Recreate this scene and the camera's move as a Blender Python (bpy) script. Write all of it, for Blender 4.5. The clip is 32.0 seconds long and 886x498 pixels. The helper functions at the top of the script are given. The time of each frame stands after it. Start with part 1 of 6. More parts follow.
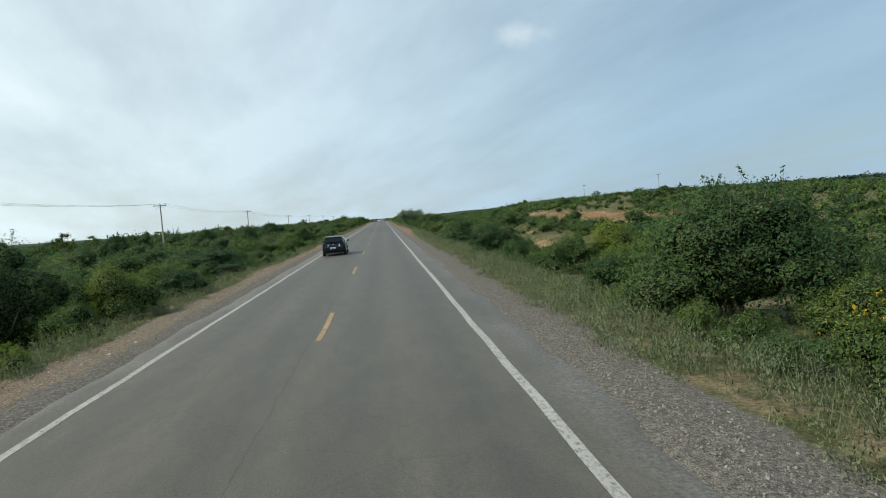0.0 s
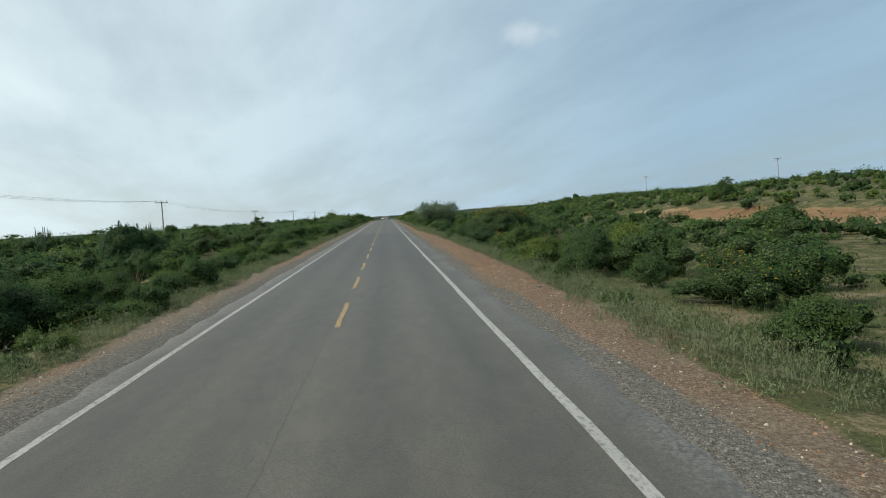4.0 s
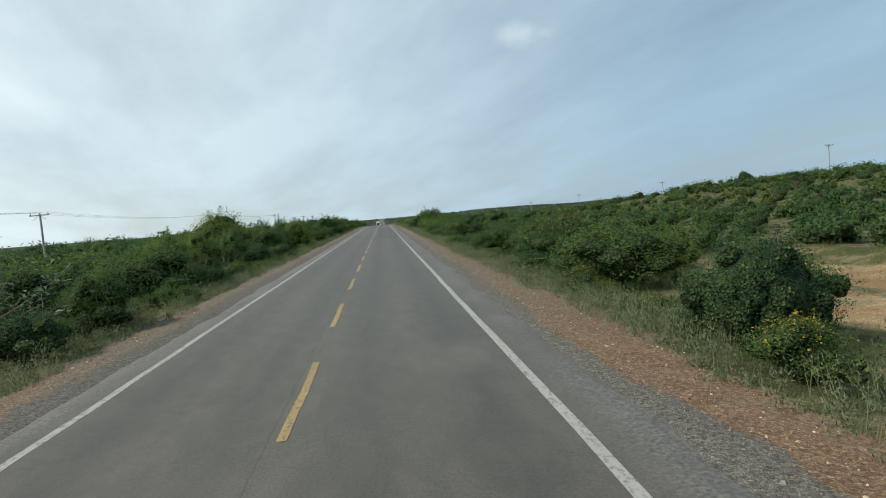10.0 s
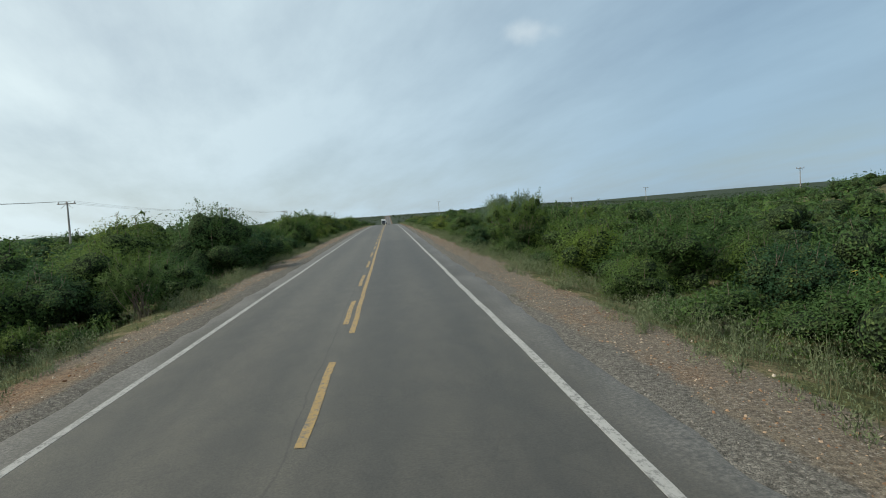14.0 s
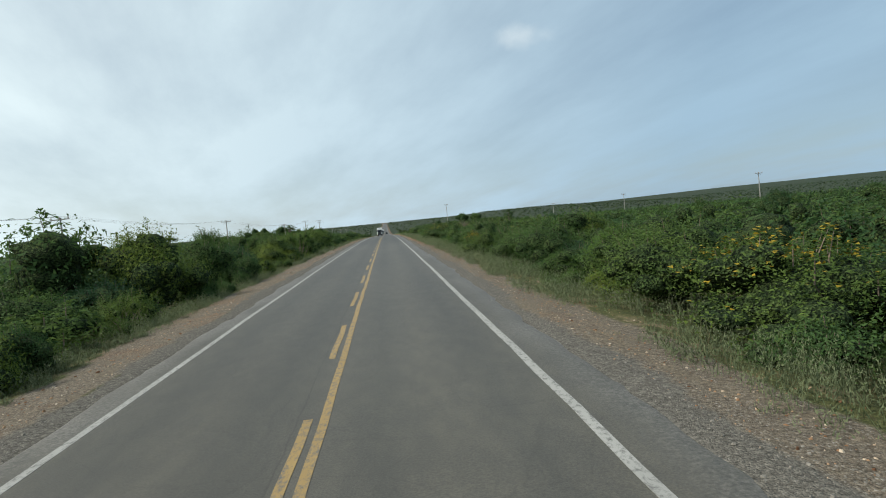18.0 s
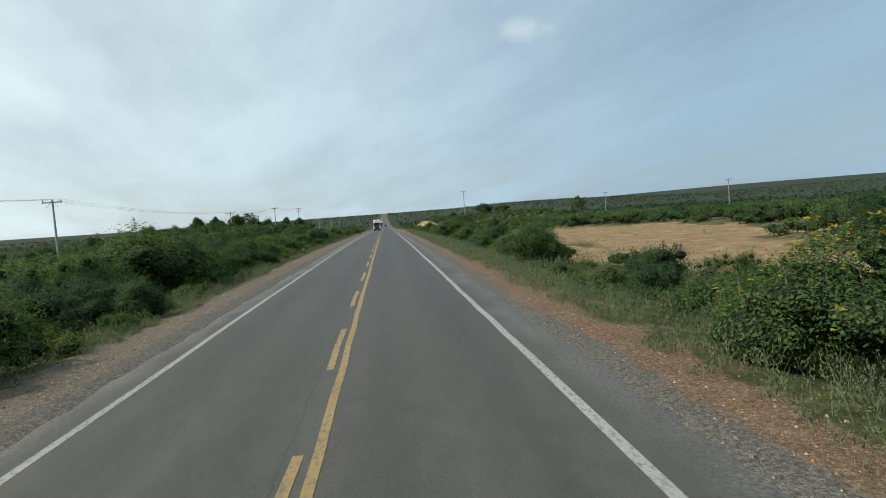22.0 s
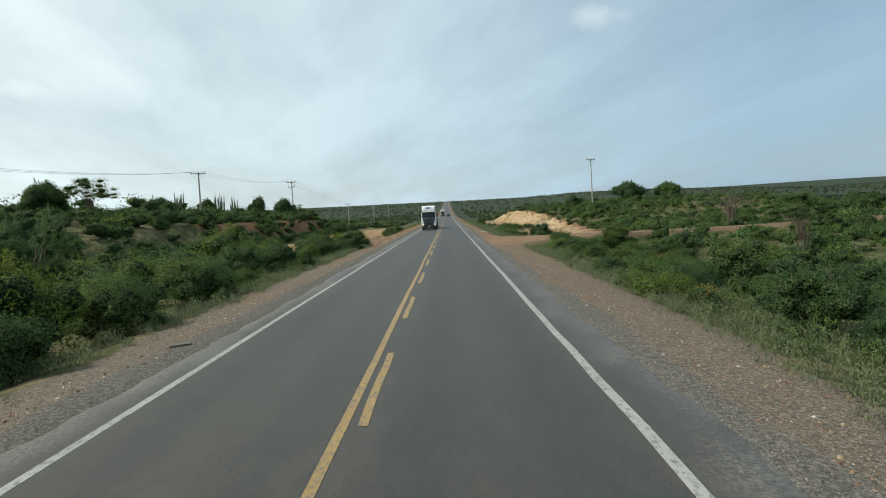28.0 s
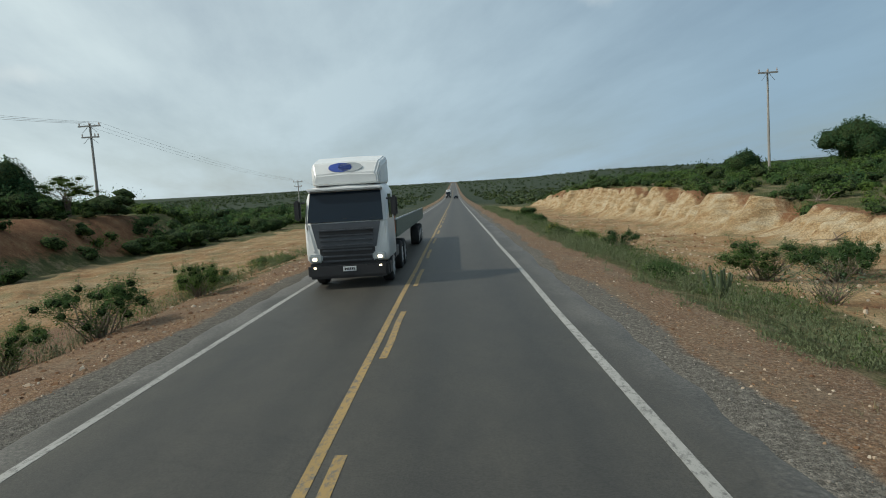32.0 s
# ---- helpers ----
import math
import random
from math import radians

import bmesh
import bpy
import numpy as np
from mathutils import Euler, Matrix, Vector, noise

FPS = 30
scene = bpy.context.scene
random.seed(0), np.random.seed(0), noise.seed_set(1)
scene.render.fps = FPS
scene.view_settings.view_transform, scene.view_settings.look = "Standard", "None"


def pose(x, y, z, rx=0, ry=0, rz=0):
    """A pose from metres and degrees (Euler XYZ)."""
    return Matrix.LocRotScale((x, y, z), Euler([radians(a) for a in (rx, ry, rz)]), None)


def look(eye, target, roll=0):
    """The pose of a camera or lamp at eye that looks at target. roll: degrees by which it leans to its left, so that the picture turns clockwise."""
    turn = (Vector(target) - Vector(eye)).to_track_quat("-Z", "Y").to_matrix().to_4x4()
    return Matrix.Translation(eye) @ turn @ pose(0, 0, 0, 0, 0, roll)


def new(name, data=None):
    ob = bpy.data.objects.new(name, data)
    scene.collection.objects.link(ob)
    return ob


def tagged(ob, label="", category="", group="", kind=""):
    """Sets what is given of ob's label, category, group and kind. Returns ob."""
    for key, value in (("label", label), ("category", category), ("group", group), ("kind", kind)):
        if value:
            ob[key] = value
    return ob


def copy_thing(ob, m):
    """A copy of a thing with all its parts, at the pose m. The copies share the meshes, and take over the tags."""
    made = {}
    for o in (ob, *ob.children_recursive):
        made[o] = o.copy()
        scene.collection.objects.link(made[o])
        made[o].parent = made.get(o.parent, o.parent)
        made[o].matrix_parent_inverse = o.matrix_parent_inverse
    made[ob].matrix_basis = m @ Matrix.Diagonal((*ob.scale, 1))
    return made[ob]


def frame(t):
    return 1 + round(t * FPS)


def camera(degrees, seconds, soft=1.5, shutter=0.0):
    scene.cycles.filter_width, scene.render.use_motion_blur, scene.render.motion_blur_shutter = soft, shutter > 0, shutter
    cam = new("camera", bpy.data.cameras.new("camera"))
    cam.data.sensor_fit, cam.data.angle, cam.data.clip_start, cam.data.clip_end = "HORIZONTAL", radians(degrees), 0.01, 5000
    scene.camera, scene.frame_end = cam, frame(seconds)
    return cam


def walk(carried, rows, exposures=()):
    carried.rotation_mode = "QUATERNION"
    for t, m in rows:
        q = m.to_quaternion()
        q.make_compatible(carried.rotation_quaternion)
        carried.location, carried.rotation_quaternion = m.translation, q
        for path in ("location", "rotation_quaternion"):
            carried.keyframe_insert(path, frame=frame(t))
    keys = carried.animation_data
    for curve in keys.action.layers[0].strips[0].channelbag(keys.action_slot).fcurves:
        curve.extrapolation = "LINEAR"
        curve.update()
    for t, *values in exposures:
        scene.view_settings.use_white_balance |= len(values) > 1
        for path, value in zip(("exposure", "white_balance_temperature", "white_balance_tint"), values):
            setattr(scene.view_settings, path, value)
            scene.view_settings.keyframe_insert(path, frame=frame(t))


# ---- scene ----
cam = camera(71.0, 32.0, soft=1.0)
PATH = [
    (0.0, (1.514, -0.000, 2.626), (2.451, 9.944, 2.140), -4.45),
    (0.5, (1.430, 9.959, 2.726), (2.262, 19.913, 2.241), -4.40),
    (1.0, (1.351, 19.912, 2.827), (2.193, 29.871, 2.502), -3.72),
    (1.5, (1.323, 29.850, 2.928), (2.140, 39.808, 2.534), -3.76),
    (2.0, (1.203, 39.769, 3.029), (2.094, 49.715, 2.487), -3.07),
    (2.5, (1.295, 49.664, 3.129), (2.278, 59.610, 2.779), -3.54),
    (3.0, (1.259, 59.537, 3.229), (2.204, 69.479, 2.722), -3.21),
    (3.5, (1.237, 69.397, 3.329), (2.165, 79.340, 2.802), -3.51),
    (5.5, (1.205, 108.706, 3.728), (2.007, 118.664, 3.291), -4.29),
    (6.0, (1.159, 118.595, 3.828), (2.041, 128.546, 3.386), -3.74),
    (6.5, (1.149, 128.501, 3.928), (2.075, 138.450, 3.522), -4.21),
    (7.0, (1.115, 138.419, 4.029), (1.980, 148.372, 3.594), -3.82),
    (7.5, (1.163, 148.343, 4.130), (2.089, 158.289, 3.662), -4.43),
    (8.0, (1.182, 158.263, 4.230), (2.095, 168.205, 3.667), -3.91),
    (8.5, (1.233, 168.174, 4.331), (2.164, 178.112, 3.724), -5.01),
    (9.0, (1.292, 178.085, 4.431), (2.218, 188.030, 3.943), -4.38),
    (9.5, (1.382, 187.994, 4.532), (2.297, 197.935, 3.952), -4.23),
    (10.0, (1.352, 197.907, 4.632), (2.284, 207.852, 4.142), -4.76),
    (10.5, (1.405, 207.836, 4.733), (2.415, 217.779, 4.405), -4.88),
    (11.0, (1.281, 217.759, 4.833), (2.159, 227.708, 4.343), -3.93),
    (11.5, (1.220, 227.707, 4.934), (2.031, 237.665, 4.511), -4.12),
    (12.0, (1.146, 237.632, 5.035), (1.956, 247.590, 4.629), -3.53),
    (12.5, (1.083, 247.487, 5.135), (1.919, 257.442, 4.692), -4.50),
    (13.0, (1.105, 257.295, 5.234), (1.934, 267.245, 4.678), -4.03),
    (13.5, (1.102, 267.119, 5.334), (1.966, 277.068, 4.813), -3.77),
    (15.5, (1.165, 307.358, 5.742), (1.929, 317.312, 5.168), -5.64),
    (16.0, (1.249, 317.761, 5.847), (2.137, 327.704, 5.252), -5.34),
    (16.5, (1.277, 328.221, 5.953), (2.144, 338.168, 5.409), -5.90),
    (17.0, (1.294, 338.620, 6.059), (2.133, 348.570, 5.512), -5.80),
    (17.5, (1.311, 348.871, 6.158), (2.161, 358.816, 5.545), -5.83),
    (18.0, (1.205, 359.002, 6.247), (2.088, 368.953, 5.811), -5.55),
    (18.5, (1.189, 369.098, 6.326), (2.135, 379.042, 5.853), -5.25),
    (19.0, (1.072, 379.201, 6.396), (1.956, 389.145, 5.818), -4.41),
    (19.5, (1.112, 389.334, 6.456), (2.022, 399.271, 5.798), -4.90),
    (20.0, (1.107, 399.504, 6.508), (2.017, 409.454, 6.091), -5.08),
    (20.5, (1.090, 409.718, 6.550), (2.004, 419.662, 6.023), -5.06),
    (21.0, (1.073, 419.969, 6.583), (1.950, 429.918, 6.086), -4.81),
    (21.5, (1.025, 430.225, 6.607), (1.875, 440.169, 5.977), -4.21),
    (22.0, (1.062, 440.465, 6.621), (1.960, 450.409, 6.058), -4.30),
    (22.5, (1.103, 450.661, 6.625), (2.042, 460.602, 6.084), -4.32),
    (23.0, (1.070, 460.840, 6.620), (1.893, 470.799, 6.262), -3.92),
    (23.5, (1.102, 471.085, 6.606), (0.237, 481.018, 5.839), 1.36),
    (24.0, (1.051, 481.419, 6.581), (0.598, 491.380, 5.816), -0.74),
    (24.5, (0.982, 491.854, 6.547), (0.715, 501.822, 5.797), -0.54),
    (25.0, (0.958, 502.405, 6.502), (0.753, 512.385, 5.905), -0.41),
    (25.5, (1.090, 513.047, 6.447), (0.881, 523.013, 5.647), -1.03),
    (27.5, (1.119, 555.743, 6.121), (1.021, 565.717, 5.402), -1.66),
    (28.0, (1.260, 566.544, 6.012), (1.157, 576.520, 5.335), -2.81),
    (28.5, (1.193, 577.352, 5.898), (1.043, 587.327, 5.211), -1.95),
    (29.0, (1.134, 588.114, 5.785), (0.959, 598.075, 4.922), -2.21),
    (29.5, (1.024, 598.797, 5.672), (0.974, 608.773, 4.982), -1.25),
    (30.0, (1.234, 609.469, 5.559), (1.223, 619.447, 4.895), -2.18),
    (30.5, (1.316, 620.113, 5.447), (1.141, 630.083, 4.692), -1.14),
    (31.0, (1.280, 630.675, 5.336), (1.159, 640.633, 4.428), -2.91),
    (31.5, (1.344, 641.128, 5.226), (1.160, 651.096, 4.450), -1.65),
    (32.0, (1.373, 651.451, 5.117), (1.132, 661.401, 4.146), -3.43),
]
walk(cam, [(t, look(eye, target, roll)) for t, eye, target, roll in PATH], [(0.0, -0.04, 6640, 8), (1.0, -0.22, 6640, 8), (2.0, -0.20, 6640, 8), (3.0, -0.12, 6640, 8), (7.0, -0.26, 6640, 8), (8.0, -0.26, 6640, 8), (10.0, -0.10, 6640, 8), (13.0, -0.20, 6640, 8), (16.0, -0.08, 6640, 8), (22.0, -0.14, 6640, 8), (24.0, -0.22, 6700, 8), (27.0, -0.14, 6700, 7), (28.0, -0.06, 6700, 7), (29.0, -0.26, 6700, 7), (30.0, -0.28, 6700, 7), (32.0, -0.44, 6600, 7)])

# ---- world, sun ----
SUN_EL, SUN_AZ = 42.0, 262.0          # degrees; azimuth clockwise from +y
world = bpy.data.worlds.new("sky_world")
scene.world = world
world.use_nodes = True
wn, wl = world.node_tree.nodes, world.node_tree.links
wn.clear()
w_out = wn.new("ShaderNodeOutputWorld")
w_bg = wn.new("ShaderNodeBackground")
w_bg.inputs["Strength"].default_value = 0.088
sky = wn.new("ShaderNodeTexSky")
sky.sky_type = "NISHITA"
sky.sun_disc = False
sky.sun_elevation = radians(SUN_EL)
sky.sun_rotation = radians(SUN_AZ)
sky.air_density, sky.dust_density, sky.ozone_density = 1.0, 1.0, 1.8
w_tc = wn.new("ShaderNodeTexCoord")
# thin high cloud: a veil projected on a flat layer
w_sep = wn.new("ShaderNodeSeparateXYZ")
wl.new(w_tc.outputs["Generated"], w_sep.inputs[0])
w_zc = wn.new("ShaderNodeMath"); w_zc.operation = "MAXIMUM"; w_zc.inputs[1].default_value = 0.0
wl.new(w_sep.outputs["Z"], w_zc.inputs[0])
w_za = wn.new("ShaderNodeMath"); w_za.operation = "ADD"; w_za.inputs[1].default_value = 0.16
wl.new(w_zc.outputs[0], w_za.inputs[0])
w_div = []
for ax in ("X", "Y"):
    d = wn.new("ShaderNodeMath"); d.operation = "DIVIDE"
    wl.new(w_sep.outputs[ax], d.inputs[0]); wl.new(w_za.outputs[0], d.inputs[1])
    w_div.append(d)
w_cmb = wn.new("ShaderNodeCombineXYZ")
wl.new(w_div[0].outputs[0], w_cmb.inputs[0]); wl.new(w_div[1].outputs[0], w_cmb.inputs[1])
w_map = wn.new("ShaderNodeMapping")
w_map.vector_type = "TEXTURE"
w_map.inputs["Rotation"].default_value = (0, 0, radians(104))
w_map.inputs["Scale"].default_value = (2.3, 0.9, 1)
wl.new(w_cmb.outputs[0], w_map.inputs[0])
w_n = wn.new("ShaderNodeTexNoise")
w_n.inputs["Scale"].default_value, w_n.inputs["Detail"].default_value, w_n.inputs["Roughness"].default_value = 1.0, 9.0, 0.58
wl.new(w_map.outputs[0], w_n.inputs["Vector"])
w_r = wn.new("ShaderNodeValToRGB")
w_r.color_ramp.elements[0].position, w_r.color_ramp.elements[1].position = 0.36, 0.63
w_r.color_ramp.elements[0].color, w_r.color_ramp.elements[1].color = (0.61, 0.61, 0.61, 1), (0.98, 0.98, 0.98, 1)
wl.new(w_n.outputs["Fac"], w_r.inputs[0])
w_mix = wn.new("ShaderNodeMix"); w_mix.data_type = "RGBA"
w_sd = wn.new("ShaderNodeVectorMath"); w_sd.operation = "DOT_PRODUCT"
w_sd.inputs[1].default_value = (math.sin(radians(SUN_AZ)), math.cos(radians(SUN_AZ)), 0.25)
wl.new(w_tc.outputs["Generated"], w_sd.inputs[0])
w_sr = wn.new("ShaderNodeMapRange")
w_sr.inputs["From Min"].default_value, w_sr.inputs["From Max"].default_value = -0.55, 0.75
wl.new(w_sd.outputs["Value"], w_sr.inputs["Value"])
# the veil is brighter towards the sun
w_vc = wn.new("ShaderNodeMix"); w_vc.data_type = "RGBA"
w_vc.inputs["A"].default_value, w_vc.inputs["B"].default_value = (4.5, 6.6, 8.6, 1), (11.5, 13.1, 13.5, 1)
wl.new(w_sr.outputs[0], w_vc.inputs["Factor"])
wl.new(w_vc.outputs["Result"], w_mix.inputs["B"])
wl.new(w_r.outputs[0], w_mix.inputs["Factor"])
wl.new(sky.outputs[0], w_mix.inputs["A"])
# two small bright cumulus clouds, low over the road's far end
w_cn = wn.new("ShaderNodeTexNoise"); w_cn.inputs["Scale"].default_value, w_cn.inputs["Detail"].default_value = 26.0, 5.0
wl.new(w_tc.outputs["Generated"], w_cn.inputs["Vector"])
w_last = w_mix
for c_dir, c_scale in (((0.232, 0.932, 0.268), (21.0, 21.0, 46.0)), ((-0.562, 0.807, 0.180), (17.0, 17.0, 62.0))):
    w_cd = wn.new("ShaderNodeVectorMath"); w_cd.operation = "SUBTRACT"; w_cd.inputs[1].default_value = c_dir
    wl.new(w_tc.outputs["Generated"], w_cd.inputs[0])
    w_cs = wn.new("ShaderNodeVectorMath"); w_cs.operation = "MULTIPLY"; w_cs.inputs[1].default_value = c_scale
    wl.new(w_cd.outputs[0], w_cs.inputs[0])
    w_cl = wn.new("ShaderNodeVectorMath"); w_cl.operation = "LENGTH"
    wl.new(w_cs.outputs[0], w_cl.inputs[0])
    w_ca = wn.new("ShaderNodeMath"); w_ca.operation = "MULTIPLY_ADD"; w_ca.inputs[1].default_value = 1.5
    wl.new(w_cn.outputs["Fac"], w_ca.inputs[0]); wl.new(w_cl.outputs["Value"], w_ca.inputs[2])
    w_cr = wn.new("ShaderNodeMapRange"); w_cr.interpolation_type = "SMOOTHSTEP"
    w_cr.inputs["From Min"].default_value, w_cr.inputs["From Max"].default_value = 1.90, 0.70
    wl.new(w_ca.outputs[0], w_cr.inputs["Value"])
    w_cf = wn.new("ShaderNodeMath"); w_cf.operation = "MULTIPLY"; w_cf.inputs[1].default_value = 0.30
    wl.new(w_cr.outputs[0], w_cf.inputs[0])
    w_m2 = wn.new("ShaderNodeMix"); w_m2.data_type = "RGBA"
    w_m2.inputs["B"].default_value = (12.2, 13.0, 13.2, 1)
    wl.new(w_cf.outputs[0], w_m2.inputs["Factor"]); wl.new(w_last.outputs["Result"], w_m2.inputs["A"])
    w_last = w_m2
wl.new(w_m2.outputs["Result"], w_bg.inputs["Color"])
wl.new(w_bg.outputs[0], w_out.inputs[0])

sun = new("sun", bpy.data.lights.new("sun", "SUN"))
sun.data.energy, sun.data.angle, sun.data.color = 4.1, radians(1.0), (1.0, 0.94, 0.85)
to_sun = Vector((math.sin(radians(SUN_AZ)) * math.cos(radians(SUN_EL)), math.cos(radians(SUN_AZ)) * math.cos(radians(SUN_EL)), math.sin(radians(SUN_EL))))
sun.rotation_mode = "QUATERNION"
sun.rotation_quaternion = to_sun.to_track_quat("Z", "Y")
sun.location = (0, 300, 60)

# ---- materials ----
def mat(name):
    m = bpy.data.materials.new(name)
    m.use_nodes = True
    nt = m.node_tree
    return m, nt.nodes, nt.links, nt.nodes["Principled BSDF"]


def noise_node(n, l, scale, detail=4.0, rough=0.55, vec=None, stretch=None):
    t = n.new("ShaderNodeTexNoise")
    t.inputs["Scale"].default_value, t.inputs["Detail"].default_value, t.inputs["Roughness"].default_value = scale, detail, rough
    if vec is None:
        vec = n.new("ShaderNodeNewGeometry").outputs["Position"]
    if stretch:
        mp = n.new("ShaderNodeMapping")
        mp.inputs["Scale"].default_value = stretch
        l.new(vec, mp.inputs[0])
        vec = mp.outputs[0]
    l.new(vec, t.inputs["Vector"])
    return t


def ramp(n, l, src, stops):
    r = n.new("ShaderNodeValToRGB")
    e = r.color_ramp.elements
    while len(e) < len(stops):
        e.new(0.5)
    for k, (p, c) in zip(e, stops):
        k.position, k.color = p, (*c, 1) if len(c) == 3 else c
    l.new(src, r.inputs[0])
    return r


def mixc(n, l, fac, a, b, mode="MIX"):
    m = n.new("ShaderNodeMix")
    m.data_type, m.blend_type = "RGBA", mode
    for key, v in (("Factor", fac), ("A", a), ("B", b)):
        if isinstance(v, (int, float)):
            m.inputs[key].default_value = v
        elif isinstance(v, tuple):
            m.inputs[key].default_value = (*v, 1)
        else:
            l.new(v, m.inputs[key])
    return m.outputs["Result"]


def bump(n, l, bsdf, src, strength, dist):
    b = n.new("ShaderNodeBump")
    b.inputs["Strength"].default_value, b.inputs["Distance"].default_value = strength, dist
    l.new(src, b.inputs["Height"])
    l.new(b.outputs[0], bsdf.inputs["Normal"])


def attr(n, name):
    a = n.new("ShaderNodeAttribute")
    a.attribute_name = name
    return a.outputs["Fac"]


def plain(name, col, rough=0.6, metal=0.0, var=0.12, scale=6.0, spec=0.5):
    m, n, l, b = mat(name)
    nz = noise_node(n, l, scale)
    r = ramp(n, l, nz.outputs["Fac"], [(0.3, tuple(c * (1 - var) for c in col)), (0.7, tuple(min(1, c * (1 + var)) for c in col))])
    l.new(r.outputs[0], b.inputs["Base Color"])
    b.inputs["Roughness"].default_value, b.inputs["Metallic"].default_value = rough, metal
    b.inputs["Specular IOR Level"].default_value = spec
    return m


def foliage(name, dark, light, trans=0.18, rough=0.7, vary=1.0):
    m, n, l, b = mat(name)
    oi = n.new("ShaderNodeObjectInfo")
    gi = n.new("ShaderNodeNewGeometry")
    nz = noise_node(n, l, 1.3, 3.0)
    c1 = mixc(n, l, nz.outputs["Fac"], dark, light)
    isl = ramp(n, l, gi.outputs["Random Per Island"], [(0.0, (0.78, 0.80, 0.78)), (0.75, (1.03, 1.03, 1.0)), (1.0, (1.22, 1.18, 1.05))])
    c2 = mixc(n, l, 1.0, c1, isl.outputs[0], "MULTIPLY")
    # bush to bush: bluish dark green to light yellow-green
    patch_n = noise_node(n, l, 0.17, 2.0)
    pr = ramp(n, l, patch_n.outputs["Fac"], [(0.32, (0.70, 0.82, 0.90)), (0.50, (1.0, 1.0, 1.0)), (0.66, (1.28, 1.20, 0.86))])
    c2 = mixc(n, l, 1.0, c2, pr.outputs[0], "MULTIPLY")
    obr = ramp(n, l, oi.outputs["Random"], [(0.0, (0.62, 0.76, 0.84)), (0.35, (0.86, 0.94, 0.95)), (0.7, (1.05, 1.03, 0.95)), (1.0, (1.28, 1.20, 0.88))])
    c3 = mixc(n, l, vary, c2, obr.outputs[0], "MULTIPLY")
    l.new(c3, b.inputs["Base Color"])
    b.inputs["Roughness"].default_value = rough
    b.inputs["Specular IOR Level"].default_value = 0.15
    tr = n.new("ShaderNodeBsdfTranslucent")
    l.new(c3, tr.inputs["Color"])
    ms = n.new("ShaderNodeMixShader")
    ms.inputs[0].default_value = trans
    l.new(b.outputs[0], ms.inputs[1]); l.new(tr.outputs[0], ms.inputs[2])
    l.new(ms.outputs[0], n["Material Output"].inputs["Surface"])
    return m


M_LEAF_DARK = foliage("leaf_dark_green", (0.034, 0.076, 0.033), (0.082, 0.148, 0.057), 0.42)
M_LEAF_MID = foliage("leaf_green", (0.050, 0.096, 0.031), (0.118, 0.184, 0.056), 0.42)
M_LEAF_SILVER = foliage("leaf_silver_green", (0.060, 0.100, 0.066), (0.128, 0.186, 0.118), 0.25, 0.5, 0.2)
M_LEAF_YELLOW = foliage("leaf_yellow_green", (0.062, 0.106, 0.026), (0.138, 0.190, 0.048), 0.36)


def inner_foliage_gap_shade():
    """Inner twigs and old leaves between outer leaves; dark cells paint the gaps' shade."""
    m, n, l, b = mat("inner_foliage_gap_shade")
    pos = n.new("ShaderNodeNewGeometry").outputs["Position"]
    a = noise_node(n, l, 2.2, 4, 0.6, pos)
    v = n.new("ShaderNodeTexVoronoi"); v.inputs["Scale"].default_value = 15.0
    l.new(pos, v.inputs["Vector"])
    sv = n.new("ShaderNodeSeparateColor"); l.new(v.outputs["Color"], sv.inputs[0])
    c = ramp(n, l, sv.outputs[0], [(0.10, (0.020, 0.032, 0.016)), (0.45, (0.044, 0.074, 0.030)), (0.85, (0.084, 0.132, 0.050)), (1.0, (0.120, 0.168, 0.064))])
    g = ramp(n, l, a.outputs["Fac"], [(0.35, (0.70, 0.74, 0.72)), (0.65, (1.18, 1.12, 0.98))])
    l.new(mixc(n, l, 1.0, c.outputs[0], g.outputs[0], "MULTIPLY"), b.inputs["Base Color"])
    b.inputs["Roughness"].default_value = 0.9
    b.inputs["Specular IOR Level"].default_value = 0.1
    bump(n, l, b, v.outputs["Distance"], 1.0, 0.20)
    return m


M_INNER = inner_foliage_gap_shade()
# distant scrub: duller, cooler green, aerial haze put into the colour
M_LEAF_FAR = foliage("distant_scrub_haze_green", (0.034, 0.056, 0.034), (0.066, 0.092, 0.052), 0.15, 0.8)


def herb(name, dark, light, trans=0.25):
    """Weeds and grass: pale, softly varied from stalk to stalk and from stand to stand."""
    m, n, l, b = mat(name)
    gi = n.new("ShaderNodeNewGeometry")
    stand = noise_node(n, l, 0.6, 3.0)
    c = mixc(n, l, stand.outputs["Fac"], dark, light)
    isl = ramp(n, l, gi.outputs["Random Per Island"], [(0.0, (0.82, 0.84, 0.80)), (1.0, (1.16, 1.14, 1.10))])
    c = mixc(n, l, 1.0, c, isl.outputs[0], "MULTIPLY")
    l.new(c, b.inputs["Base Color"])
    b.inputs["Roughness"].default_value, b.inputs["Specular IOR Level"].default_value = 0.8, 0.12
    tr = n.new("ShaderNodeBsdfTranslucent")
    l.new(c, tr.inputs["Color"])
    ms = n.new("ShaderNodeMixShader")
    ms.inputs[0].default_value = trans
    l.new(b.outputs[0], ms.inputs[1]); l.new(tr.outputs[0], ms.inputs[2])
    l.new(ms.outputs[0], n["Material Output"].inputs["Surface"])
    return m


